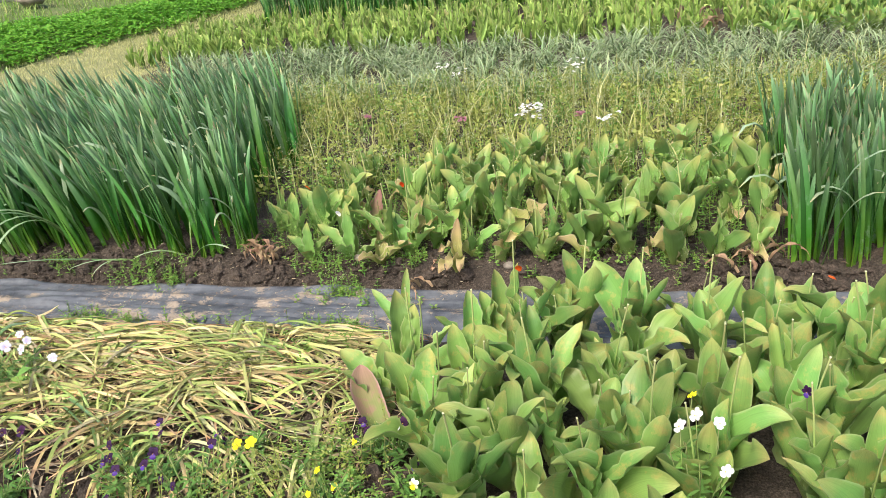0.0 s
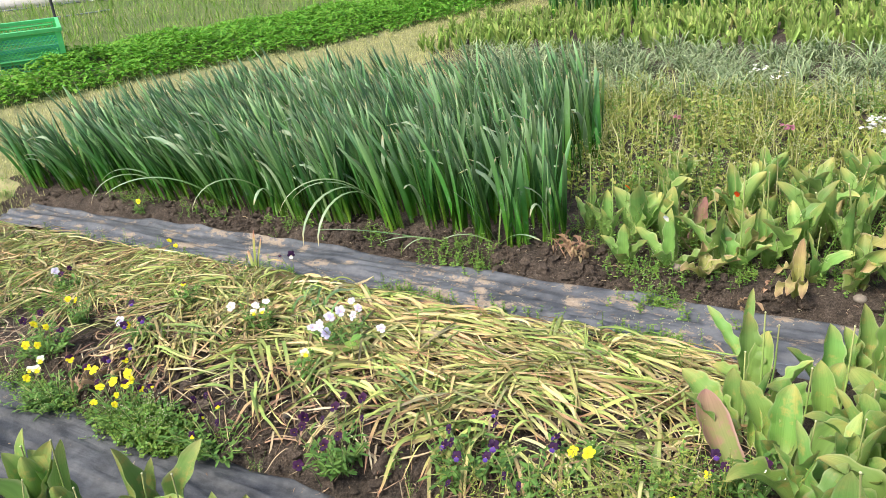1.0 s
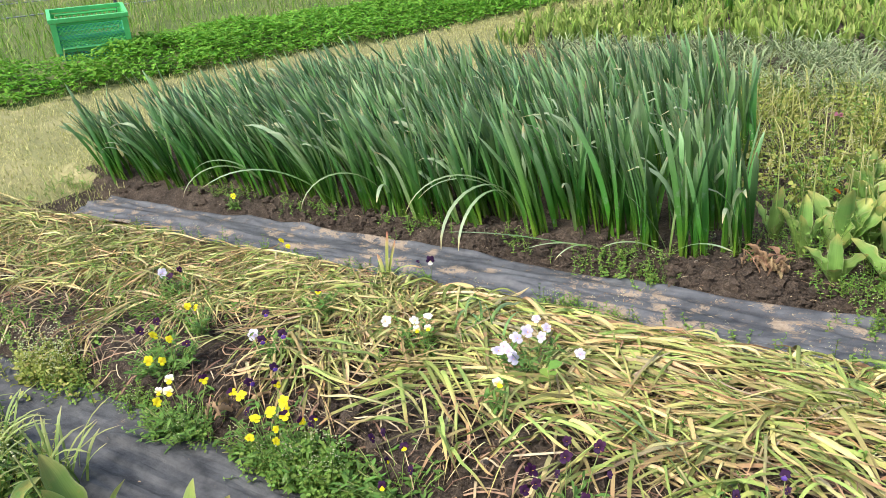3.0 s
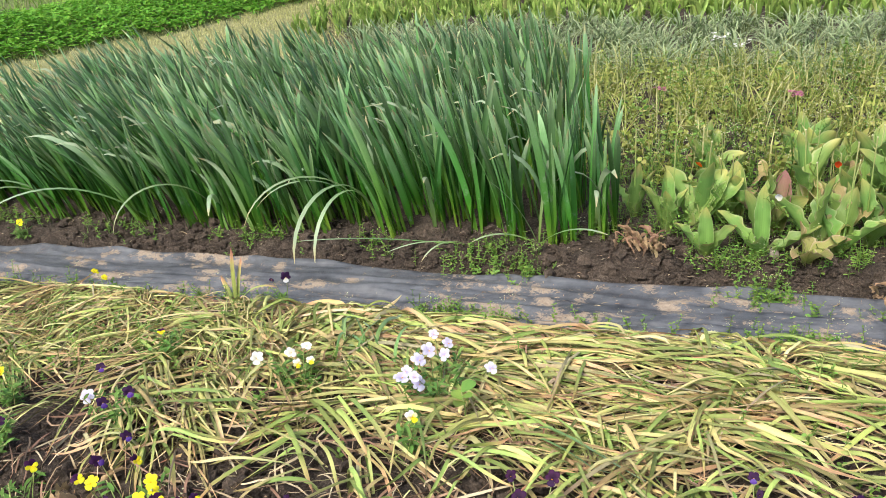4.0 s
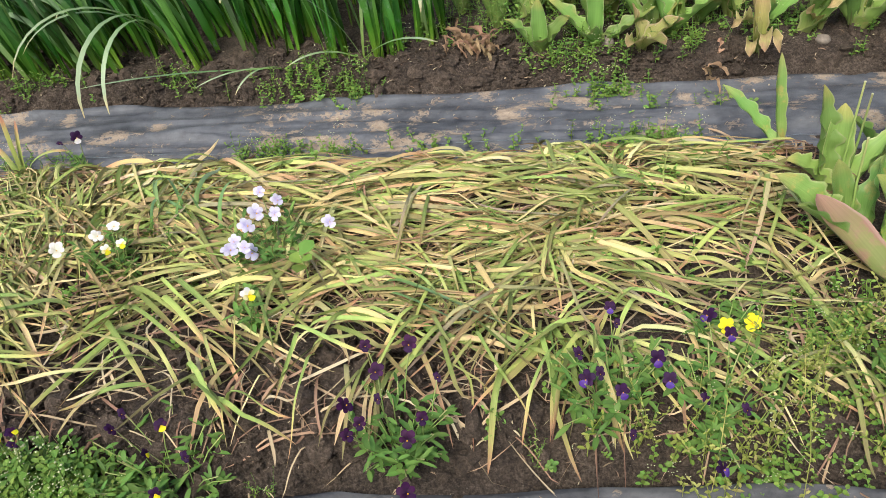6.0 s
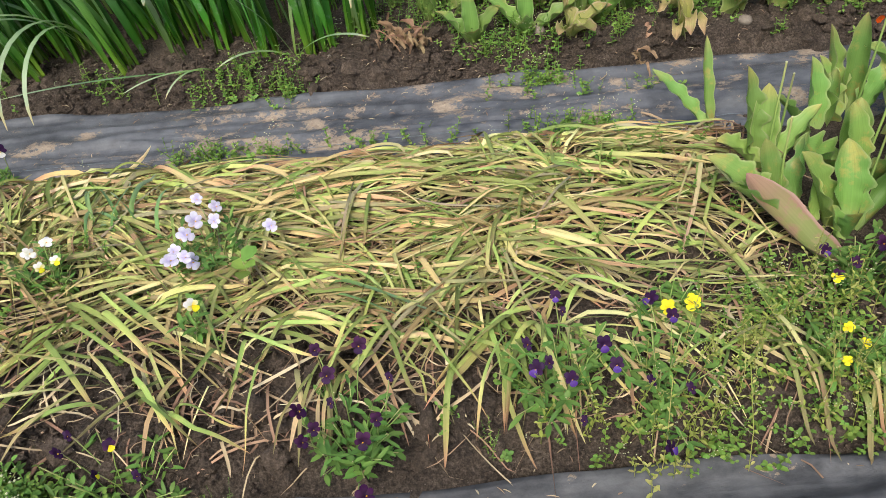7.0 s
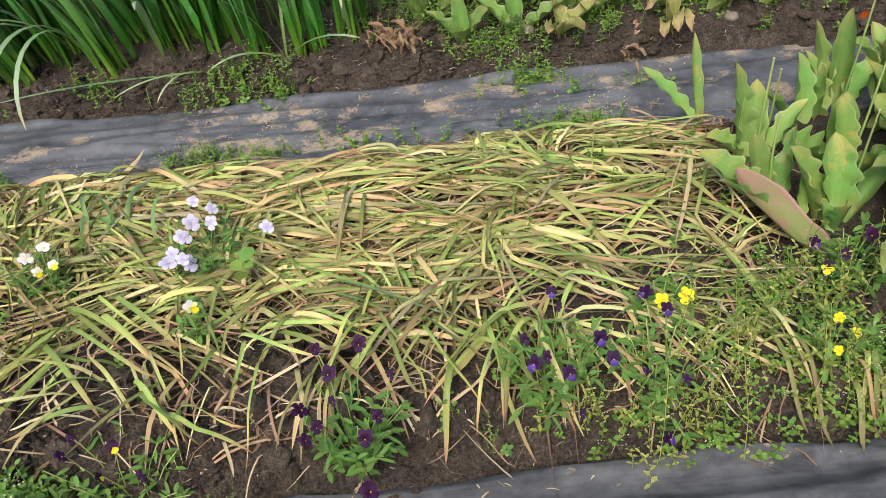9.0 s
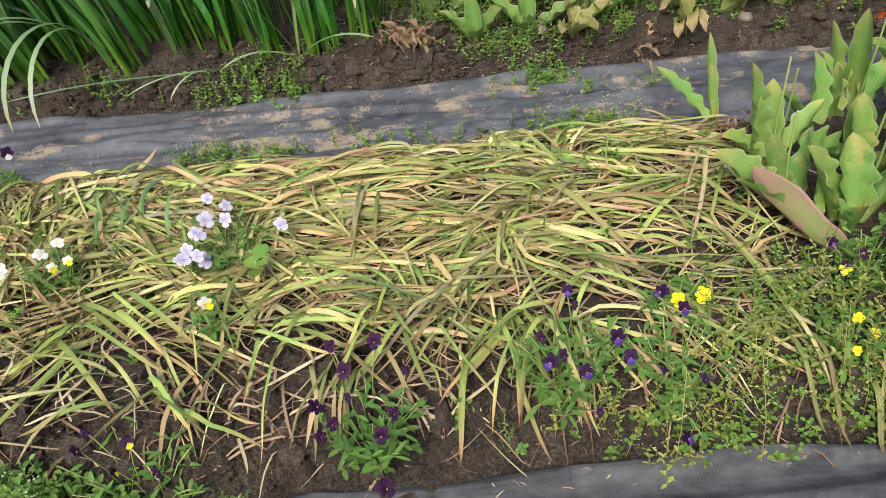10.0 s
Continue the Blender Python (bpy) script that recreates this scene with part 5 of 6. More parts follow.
viola("yellow viola held above the tulip leaves", [(0.097, 1.406, "y")], 0.4, 0.31, 0.05)
viola("white violas among the tulips", [(0.101, 1.341, "w"), (0.07, 1.31, "w"), (0.145, 1.345, "w"), (0.145, 1.20, "w")], 0.7, 0.30, 0.07)
viola("purple viola among the tulips", [(0.315, 1.44, "p")], 0.3, 0.31, 0.05)
viola("purple violas and a blue bloom in the near bed", [(-2.75, 0.64, "p"), (-2.69, 0.69, "p"), (-2.53, 0.68, "p"), (-2.48, 0.67, "p"), (-2.81, 0.74, "v")], 1.2, 0.12, 0.12)


def petal_bit(x, y, z, tone, label, size=0.022):
    h = Heap()
    s = np.linspace(0, 1, 6)
    path = np.stack([s * size * 1.2, 0 * s, 0.3 * size * np.sin(s * 2.5)], -1)
    strip(h, path, size * np.interp(s, [0, 0.4, 0.8, 1], [0.3, 0.9, 0.8, 0.2]), np.tile([0, 1.0, 0], (6, 1)), 4, 0.4)
    thing("fallen_petal", h.mesh("fallen_petal", PETALS[tone]), label, "petal", m=pose(x, y, z, rng.uniform(-30, 30), rng.uniform(-60, -20), -90 + rng.normal(0, 40)))


for x, y, z, tone, label in ((-1.024, 2.42, 0.283, "white", "white fallen petal caught on a tulip leaf"), (-1.23, 2.66, 0.295, "orange", "orange fallen petal among tulip leaves"),
                             (-0.855, 2.64, 0.307, "orange", "orange fallen petal among tulip leaves"), (-0.337, 2.02, 0.276, "orange", "orange fallen petal on a tulip leaf"), (0.467, 1.95, 0.296, "orange", "orange fallen petal on a tulip leaf")):
    petal_bit(x, y, z, tone, label)

# ---- weeds ----
BUD = rough_mat("pale_green_bud", [(0.3, (0.36, 0.42, 0.20)), (0.7, (0.60, 0.62, 0.40))], 60, 300, 0.8, 0.2)


def pairs_sprig(height, pairs, leaf, wide, lean=0.3):
    """A weed stem with opposite pairs of small leaves and a tuft on top."""
    bits, a = [], rng.uniform(0, 6.283)
    at = lambda s: np.array([lean * height * s * s, 0, height * s])
    h = Heap()
    rod(h, [at(0), at(0.5), at(1)], 0.0008, 3)
    q = sprig([(np.concatenate(h.v[:1]), h.f[0], np.full((len(h.v[0]), 2), 0.5))])
    bits.append(q)
    for i in range(pairs):
        s = (i + 1) / pairs
        a += 1.57
        for b in (a, a + np.pi):
            k = leaf * (1.15 - 0.45 * s) * rng.uniform(0.8, 1.2)
            bits.append(tiny_leaf(at(s), b, k, k * wide, rng.uniform(0.1, 0.6)))
    return sprig(bits)


def blade(height, width, bend, steps=3):
    h = Heap()
    strap_leaf(h, (0, 0, 0), 0.0, height, width, 0.12, bend, steps, 0.3, across=1)
    return sprig([(h.v[0], h.f[0], np.stack([np.tile([0, 1], steps + 1), np.repeat(np.linspace(0, 1, steps + 1), 2)], -1))])


def on_land(xy, up=0.0):
    return np.concatenate([xy, (land(xy[:, 0], xy[:, 1]) + up)[:, None]], 1)


CHICK = [pairs_sprig(*q) for q in ((0.045, 4, 0.012, 0.62), (0.06, 5, 0.011, 0.6), (0.035, 3, 0.014, 0.7))]
CRESS = [pairs_sprig(*q) for q in ((0.16, 7, 0.014, 0.35), (0.20, 8, 0.012, 0.4), (0.13, 6, 0.016, 0.4))]
BUDS = []
for _ in range(2):
    q = Heap()
    for k in range(5):
        lump(q, (rng.normal(0, 0.006), rng.normal(0, 0.006), rng.uniform(0.07, 0.11)), 0.0022, 0, 2, 4, 0.1)
    BUDS.append(sprig([(np.concatenate(q.v), np.concatenate(q.f), np.full((q.count, 2), 0.7))]))


def weed_patch(x, y, rx, ry, count, label, mat=WEED, kinds=CHICK, size=1.0, buds=0.12):
    h = Heap()
    for kind in kinds:
        n = max(1, count // len(kinds))
        xy = np.array([x, y]) + rng.normal(0, 0.5, (n, 2)) * [rx, ry]
        strew(h, kind, on_land(xy), rng.uniform(0, 6.283, n), rng.normal(0, 0.3, n), size * rng.uniform(0.7, 1.3, n))
    n = int(count * buds)
    if n:
        xy = np.array([x, y]) + rng.normal(0, 0.5, (n, 2)) * [rx, ry]
        strew(h, BUDS[0], on_land(xy), rng.uniform(0, 6.283, n), 0, size * rng.uniform(0.5, 1.0, n), 1)
    thing("weed_patch", h.mesh("weed_patch", mat, BUD), label, "weeds", "weeds in the beds", "stuff")


low = "low green chickweed creeping over the soil"
for x, y, rx, ry, n in ((-1.86, 2.44, 0.16, 0.07, 70), (-1.74, 2.40, 0.10, 0.05, 40), (-1.09, 2.46, 0.16, 0.08, 90), (-1.03, 2.36, 0.10, 0.06, 45), (-0.82, 2.50, 0.12, 0.06, 40), (-2.25, 2.45, 0.10, 0.06, 26),
                        (-2.75, 2.47, 0.2, 0.06, 40), (-3.3, 2.47, 0.2, 0.05, 40), (-3.9, 2.5, 0.25, 0.06, 45), (-0.55, 2.55, 0.12, 0.08, 40), (-0.2, 2.5, 0.2, 0.08, 40), (0.15, 2.5, 0.2, 0.08, 45), (-1.55, 2.62, 0.2, 0.1, 30)):
    weed_patch(x, y, rx, ry, n, low)
edge = "thin weeds growing along the sheet's edge"
for x, y, rx, ry, n in ((-1.92, 2.12, 0.16, 0.035, 45), (-1.76, 2.11, 0.12, 0.03, 30), (-2.64, 2.12, 0.2, 0.03, 40), (-1.0, 2.11, 0.16, 0.035, 45), (-0.9, 2.07, 0.1, 0.05, 40), (-1.4, 2.12, 0.2, 0.03, 26), (-3.1, 2.1, 0.3, 0.04, 40), (-3.8, 2.1, 0.4, 0.05, 50),
                        (-0.85, 2.27, 0.12, 0.05, 12), (-1.1, 2.3, 0.16, 0.04, 9)):
    weed_patch(x, y, rx, ry, n, edge)
lush = "lush green chickweed over the front edge of the bed"
for x, y, rx, ry, n in ((-2.2, 1.10, 0.14, 0.05, 120), (-2.05, 1.12, 0.13, 0.06, 190), (-2.55, 1.10, 0.16, 0.05, 90), (-2.75, 1.13, 0.13, 0.06, 60), (-3.2, 1.16, 0.2, 0.06, 90), (-3.6, 1.22, 0.22, 0.08, 80), (-3.05, 1.1, 0.15, 0.05, 90),
                        (-0.78, 1.22, 0.16, 0.08, 45), (-0.62, 1.28, 0.12, 0.10, 55), (-0.9, 1.16, 0.14, 0.04, 26), (-0.70, 1.42, 0.10, 0.1, 50), (-0.55, 1.2, 0.12, 0.06, 60), (-0.78, 1.38, 0.10, 0.08, 40), (-0.62, 1.17, 0.12, 0.05, 50), (-1.02, 1.2, 0.12, 0.05, 16), (-4.2, 1.3, 0.4, 0.15, 160), (-4.75, 1.6, 0.25, 0.4, 150), (-4.85, 2.35, 0.15, 0.15, 60), (-5.0, 1.2, 0.3, 0.3, 90)):
    weed_patch(x, y, rx, ry, n, lush, size=1.0)
weed_patch(-2.09, 1.13, 0.10, 0.06, 170, lush, size=1.5)
weed_patch(-3.15, 1.12, 0.16, 0.08, 130, "pale chickweed in seed spreading over the near sheet", WEED_PALE, CHICK, 1.5, 0.6)
pale = "tall pale flowering weeds among the violas"
for x, y, rx, ry, n in ((-0.95, 1.18, 0.14, 0.07, 20), (-0.80, 1.30, 0.16, 0.1, 22), (-0.62, 1.42, 0.12, 0.1, 18), (-1.12, 1.2, 0.08, 0.05, 8), (-0.66, 1.2, 0.1, 0.06, 26), (-0.9, 1.28, 0.16, 0.1, 12), (-1.0, 1.13, 0.1, 0.03, 8)):
    weed_patch(x, y, rx, ry, n, pale, WEED_PALE, CRESS, 0.8, 0.9)
thin = "scattered green weeds poking through fallen leaves"
for x, y, rx, ry, n in ((-1.3, 1.65, 0.5, 0.3, 60), (-2.1, 1.7, 0.5, 0.3, 70), (-2.9, 1.7, 0.5, 0.3, 90), (-3.9, 1.7, 0.6, 0.3, 260), (-3.2, 1.45, 0.4, 0.2, 160), (-2.75, 1.75, 0.4, 0.25, 110), (-0.95, 1.75, 0.25, 0.3, 60), (-1.35, 1.22, 0.3, 0.05, 14)):
    weed_patch(x, y, rx, ry, n, thin)
for x, y in ((-2.72, 0.72), (-2.95, 0.76), (-3.2, 0.80), (-3.5, 0.84)):
    weed_patch(x, y, 0.2, 0.10, 60, "pale weeds beside the near sheet", WEED_PALE, CRESS, 0.8, 0.4)
    weed_patch(x, y, 0.2, 0.10, 120, "low green weeds beside the near sheet", WEED, CHICK, 1.6, 0.2)
for x, y in ((-1.26, 1.19), (-1.71, 1.13)):
    weed_patch(x, y, 0.02, 0.02, 8, "small green seedling on bare soil", WEED, CRESS, 0.35, 0.2)
h = Heap()
rod(h, [(0, 0, -0.05), (0.005, 0, 0.0), (0, 0, 0.045)], 0.0018, 5)
seedling = thing("broadleaf_weed", h.mesh("stem", STALK), "bright broad-leaved weed seedling in the leaf mat", "weed", m=pose(-1.70, 1.56, 0.115))
for az, z, k in ((0.9, 0.045, 0.042), (2.6, 0.025, 0.034), (4.6, 0.02, 0.036), (5.9, 0.035, 0.03)):
    h = Heap()
    h.add(*small_leaf((0, 0, z), az, k, k * 0.85, 0.45))
    part("leaf", h.mesh("leaf", WEED), seedling)


def weed_carpet():
    """Yellowing weeds behind the tulips."""
    h = Heap()
    n = 6200
    xy = np.stack([rng.uniform(-4.5, 2.4, n), rng.uniform(3.05, 5.0, n)], -1)
    keep = (xy[:, 0] > np.where(xy[:, 1] > 4.2, -3.4, -1.75 - 0.75 * (xy[:, 1] - 3.05))) & ((xy[:, 0] < 0.35) | (xy[:, 1] > 3.6))
    xy = xy[keep]
    for i, kind in enumerate(CRESS + CHICK):
        q = xy[i::6]
        strew(h, kind, on_land(q), rng.uniform(0, 6.283, len(q)), rng.normal(0, 0.6, len(q)), rng.uniform(0.8, 1.5, len(q)) * (0.85 if i < 3 else 2.2), 3 if i in (2, 4) else 0)
    for q in (xy[::2], xy[1::3]):
        strew(h, BUDS[1], on_land(q), rng.uniform(0, 6.283, len(q)), 0, rng.uniform(0.9, 1.7, len(q)), 1)
    for t in (blade(0.2, 0.005, 0.7), blade(0.28, 0.004, 1.3), blade(0.15, 0.006, 0.4)):
        q = xy[rng.integers(len(xy), size=420)] + rng.normal(0, 0.06, (420, 2))
        strew(h, t, on_land(q), rng.uniform(0, 6.283, len(q)), rng.normal(0, 0.3, len(q)), rng.uniform(0.6, 1.2, len(q)), 2)
    tuft = Heap()
    for _ in range(22):
        strap_leaf(tuft, (*rng.normal(0, 0.02, 2), 0), rng.uniform(0, 6.283), rng.uniform(0.12, 0.24), rng.uniform(0.003, 0.006), rng.uniform(0.1, 0.7), rng.uniform(0.7, 1.7), 5, 0.3, across=1)
    v, f = np.concatenate(tuft.v), np.concatenate(tuft.f)
    uv = np.zeros((len(v), 2))
    uv[f.ravel()] = np.concatenate(tuft.uv)
    q = xy[rng.integers(len(xy), size=330)]
    q = q[(q[:, 1] > 3.5)]
    strew(h, (v, f, uv), on_land(q), rng.uniform(0, 6.283, len(q)), rng.normal(0, 0.1, len(q)), rng.uniform(0.6, 1.1, len(q)))
    thing("weed_carpet", h.mesh("weed_carpet", WEED_PALE, BUD, DRY_GRASS, WEED), "tangle of yellowing weeds and thin grass behind the tulips", "weeds", kind="stuff")
    g = Heap()
    n = 1200
    xy = np.stack([rng.uniform(-1.5, 0.45, n), rng.uniform(2.55, 3.3, n)], -1)
    for i, kind in enumerate(CHICK + CRESS[:1]):
        q = xy[i::4]
        strew(g, kind, on_land(q), rng.uniform(0, 6.283, len(q)), rng.normal(0, 0.3, len(q)), rng.uniform(0.8, 1.5, len(q)))
    thing("weed_undergrowth", g.mesh("weed_undergrowth", WEED), "green weeds growing between the tulips", "weeds", kind="stuff")


weed_carpet()


def debris():
    """Bits of straw, chaff and seed cases on the bare soil and the sheets."""
    h = Heap()
    for _ in range(1100):
        u = rng.random()
        x = rng.uniform(-4.0, 1.0) if u < 0.4 else rng.uniform(-2.6, -0.4)
        y = rng.uniform(2.40, 2.62) if u < 0.4 else (rng.uniform(1.12, 1.45) if u < 0.8 else (rng.uniform(2.13, 2.4) if u < 0.97 else rng.uniform(0.85, 1.12)))
        z = float(land(x, y)) * (0.4 if u >= 0.8 else 1.0) + (0.016 if u >= 0.8 else 0.008)
        a, n, w = rng.uniform(0, 6.283), rng.uniform(0.004, 0.022) * (2.0 if rng.random() < 0.06 else 1.0), rng.uniform(0.0012, 0.0035)
        s = np.linspace(-0.5, 0.5, 4)
        path = np.stack([x + np.cos(a) * s * n, y + np.sin(a) * s * n, z + rng.uniform(0, 0.004) + 0.15 * n * np.cos(s * 3)], -1)
        strip(h, path, w * np.array([0.4, 1, 1, 0.4]), np.tile([-math.sin(a), math.cos(a), rng.normal(0, 0.3)], (4, 1)), 1, 0.0)
    thing("plant_debris", h.mesh("plant_debris", CHAFF), "pale bits of straw and chaff scattered on the soil", "plant debris", kind="stuff")
    for x, y, a, n in ((-2.55, 2.47, 0.3, 0.10), (-0.9, 2.30, 0.6, 0.13), (-1.2, 2.46, 2.6, 0.09), (-1.9, 1.18, 1.1, 0.08), (-0.75, 1.10, 2.0, 0.12), (-3.0, 2.46, 2.8, 0.11), (-1.28, 2.28, 0.15, 0.09)):
        q = Heap()
        t = np.linspace(0, 1, 6)
        rod(q, np.stack([np.cos(a + t * 0.5) * t * n, np.sin(a + t * 0.5) * t * n, 0.004 + 0.006 * np.sin(t * 7)], -1), np.linspace(0.0018, 0.0008, 6), 5)
        thing("dry_twig", q.mesh("dry_twig", CHAFF), "thin dry twig lying on the ground", "twig", "twigs on the ground", m=pose(x, y, float(land(x, y)) + 0.008))


debris()


def grass_band():
    """Grey-green arching tufts in a band across the garden."""
    h = Heap()
    kinds = []
    for _ in range(6):
        t = Heap()
        for _ in range(46):
            strap_leaf(t, (*rng.normal(0, 0.035, 2), 0), rng.uniform(0, 6.283), rng.uniform(0.16, 0.30), rng.uniform(0.005, 0.011), rng.uniform(0.2, 0.8), rng.uniform(0.9, 2.0), 6, 0.3, across=1)
        v, f = np.concatenate(t.v), np.concatenate(t.f)
        uv = np.zeros((len(v), 2))
        uv[f.ravel()] = np.concatenate(t.uv)
        kinds.append((v, f, uv))
    pts = []
    for y in np.arange(4.72, 6.15, 0.19):
        for x in np.arange(-4.3, 3.4, 0.19):
            if x > -3.0 - 0.7 * (y - 4.7):
                pts.append((x + rng.normal(0, 0.05), y + rng.normal(0, 0.05) - 0.06 * x))
    pts = np.array(pts)
    for i, kind in enumerate(kinds):
        q = pts[i::6]
        strew(h, kind, on_land(q), rng.uniform(0, 6.283, len(q)), rng.normal(0, 0.1, len(q)), rng.uniform(0.7, 1.05, len(q)))
    thing("grass_band", h.mesh("grass_band", GREY_GRASS), "band of grey-green arching grassy tufts", "grass", kind="stuff")


grass_band()


def white_cluster(x, y, z, n, size, tone, label):
    """A stem with a loose head of small flowers."""
    ground = float(land(x, y))
    root = thing("flowering_stem", None, label, "flower", m=pose(x, y, ground))
    s = Heap()
    rod(s, [(0, 0, -0.01), (0.01, 0, (z - ground) * 0.6), (0, 0, z - ground)], 0.003, 5)
    part("stem", s.mesh("stem", STALK), root)
    for _ in range(n):
        h = Heap()
        c = np.array([rng.normal(0, size), rng.normal(0, size * 0.7), z - ground + rng.normal(0, size * 0.45)])
        for k in range(5):
            a = k * 1.257 + rng.uniform(0, 1)
            h.add(*small_leaf(c, a, 0.013, 0.012, rng.uniform(-0.2, 0.9), 0.1, 0.1))
        part("blossom", h.mesh("blossom", PETALS[tone]), root)


white_cluster(-1.17, 4.60, 0.34, 11, 0.03, "white", "white-flowering stem in the weeds")
white_cluster(-1.06, 4.55, 0.31, 6, 0.022, "white", "white-flowering stem in the weeds")
white_cluster(-0.38, 4.48, 0.34, 14, 0.035, "white", "white-flowering stem in the weeds")
white_cluster(-0.51, 3.55, 0.33, 30, 0.034, "white", "full white flower head behind the tulips")
white_cluster(-0.17, 3.48, 0.31, 8, 0.022, "white", "white flower head behind the tulips")
white_cluster(-1.43, 3.9, 0.24, 6, 0.014, "pink", "dusty pink seed head in the weeds")
white_cluster(-0.87, 3.72, 0.26, 9, 0.016, "pink", "dusty pink seed head in the weeds")
white_cluster(-0.3, 3.75, 0.25, 8, 0.014, "pink", "dusty pink seed head in the weeds")

# ---- the cross path, the leafy strip and the bank ----
def dry_turf():
    h = Heap()
    n = 60000
    y = rng.uniform(1.2, 10.0, n)
    a = np.where(y < 2.45, -4.72, np.interp(y, [2.5, 4.1, 4.6, 5.9, 7, 10], [-4.92, -4.75, -3.3, -3.9, -4.6, -4.5]))
    x = a + 0.15 - rng.random(n) * (a + 0.15 - clover_front(y) + 0.25)
    xy = np.stack([x, y], -1)
    for i, t in enumerate((blade(0.026, 0.004, 1.3, 2), blade(0.04, 0.003, 1.2, 2), blade(0.018, 0.005, 1.5, 2))):
        q = xy[i::3]
        strew(h, t, on_land(q), rng.uniform(0, 6.283, len(q)), rng.normal(0, 0.9, len(q)), rng.uniform(0.5, 1.4, len(q)))
    thing("dry_turf", h.mesh("dry_turf", DRY_GRASS), "short straw-coloured dry grass on the cross path", "grass", kind="stuff")


dry_turf()


def leafy_strip():
    """Low plants with leaves in threes."""
    kinds = []
    for _ in range(4):
        bits = []
        for b in range(3):
            q = rng.uniform(-0.2, 0.5)
            v, f, uv = tiny_leaf((0, 0, 0), b * 2.09 + rng.normal(0, 0.2), 0.027 * rng.uniform(0.8, 1.2), 0.021, q, 0.2, 0.3)
            bits.append((v, f, uv))
        kinds.append(sprig(bits))
    h = Heap()
    n = 27000
    y = rng.uniform(1.0, 10.5, n)
    f, b = clover_front(y), clover_back(y)
    u = rng.random(n)
    x = f + (b - f) * u + rng.normal(0, 0.06, n)
    wave = np.array([noise.noise((p * 2.2, q * 2.2, 2)) for p, q in zip(x, y)])
    keep = (wave > -0.42) & ((x - clover_back(y)) > -0.2) & ~((x < -6.6) & (y > 3.3) & (y < 4.05))
    x, y, wave, u = x[keep], y[keep], wave[keep], u[keep]
    up = (0.04 + 0.11 * np.sin(np.pi * np.clip(u, 0.06, 0.94)) ** 0.6 + 0.06 * wave) * rng.uniform(0.35, 1.1, len(x))
    xy = np.stack([x, y], -1)
    for i, t in enumerate(kinds):
        q = xy[i::4]
        strew(h, t, on_land(q, up[i::4]), rng.uniform(0, 6.283, len(q)), rng.normal(0, 0.35, len(q)), rng.uniform(0.7, 1.25, len(q)))
    thing("leafy_strip", h.mesh("leafy_strip", CLOVER), "dense strip of bright green low plants with three-part leaves", "ground cover", kind="stuff")


leafy_strip()


def bank_grass():
    h = Heap()
    n = 36000
    y = rng.uniform(0.8, 15.0, n)
    x = clover_back(y) + 0.25 - rng.random(n) ** 1.25 * 6.0
    ok = (x - (-12.6)) * 0.56 - (y - 5.4) * 0.83 > -0.6
    xy = np.stack([x, y], -1)
    patch = np.array([noise.noise((p * 0.9, q * 0.9, 6)) for p, q in xy])
    for i, (t, m) in enumerate(((blade(0.10, 0.007, 1.2, 2), 0), (blade(0.15, 0.006, 1.4, 2), 0), (blade(0.07, 0.008, 1.0, 2), 0), (blade(0.09, 0.006, 1.3, 2), 1))):
        q = xy[(np.arange(len(xy)) % 4 == i) & ((patch > 0.12) if m else (patch < 0.55))]
        strew(h, t, on_land(q), rng.uniform(0, 6.283, len(q)), rng.normal(0, 0.75, len(q)), rng.uniform(0.5, 1.5, len(q)), m)
    thing("bank_grass", h.mesh("bank_grass", GRASS, DRY_GRASS), "rough green grass with dry patches on the bank", "grass", kind="stuff")
    for x, y in ((-8.1, 7.1), (-8.3, 7.4), (-7.9, 6.6), (-8.6, 6.0), (-9.2, 7.4), (-7.4, 8.2)):
        white_cluster(x, y, float(land(x, y)) + 0.22, 7, 0.03, "white", "small white wildflowers in the bank grass")


bank_grass()


def road():
    h = Heap()
    a, d, n = np.array([-12.6, 5.4]), np.array([0.83, 0.56]), np.array([-0.56, 0.83])
    us, vs = np.linspace(-14, 16, 40), np.linspace(0.0, 4.5, 8)
    P = a + us[:, None, None] * d + vs[None, :, None] * n
    Z = land(P[..., 0], P[..., 1]) + 0.05
    top = np.concatenate([P, Z[..., None]], -1)
    i, j = np.meshgrid(np.arange(39), np.arange(7), indexing="ij")
    k = (i * 8 + j).ravel()
    h.add(top.reshape(-1, 3), np.stack([k, k + 8, k + 9, k + 1], -1), P.reshape(-1, 2))
    ob = thing("road", h.mesh("road", CONCRETE), "pale grey concrete farm road on the bank", "road", kind="structure")
    s = ob.modifiers.new("thickness", "SOLIDIFY")
    s.thickness, s.offset = 0.12, 0


road()


def hose(name, pts, r, mat, label):
    h = Heap()
    ts = np.linspace(0, len(pts) - 1, 40)
    p = np.array(pts, float)
    xy = np.stack([np.interp(ts, range(len(p)), p[:, k]) for k in (0, 1)], -1) + np.stack([0.05 * np.sin(ts * 5), 0.05 * np.cos(ts * 4)], -1)
    rod(h, on_land(xy, 0.02), r, 6)
    thing(name, h.mesh(name, mat), label, "hose")


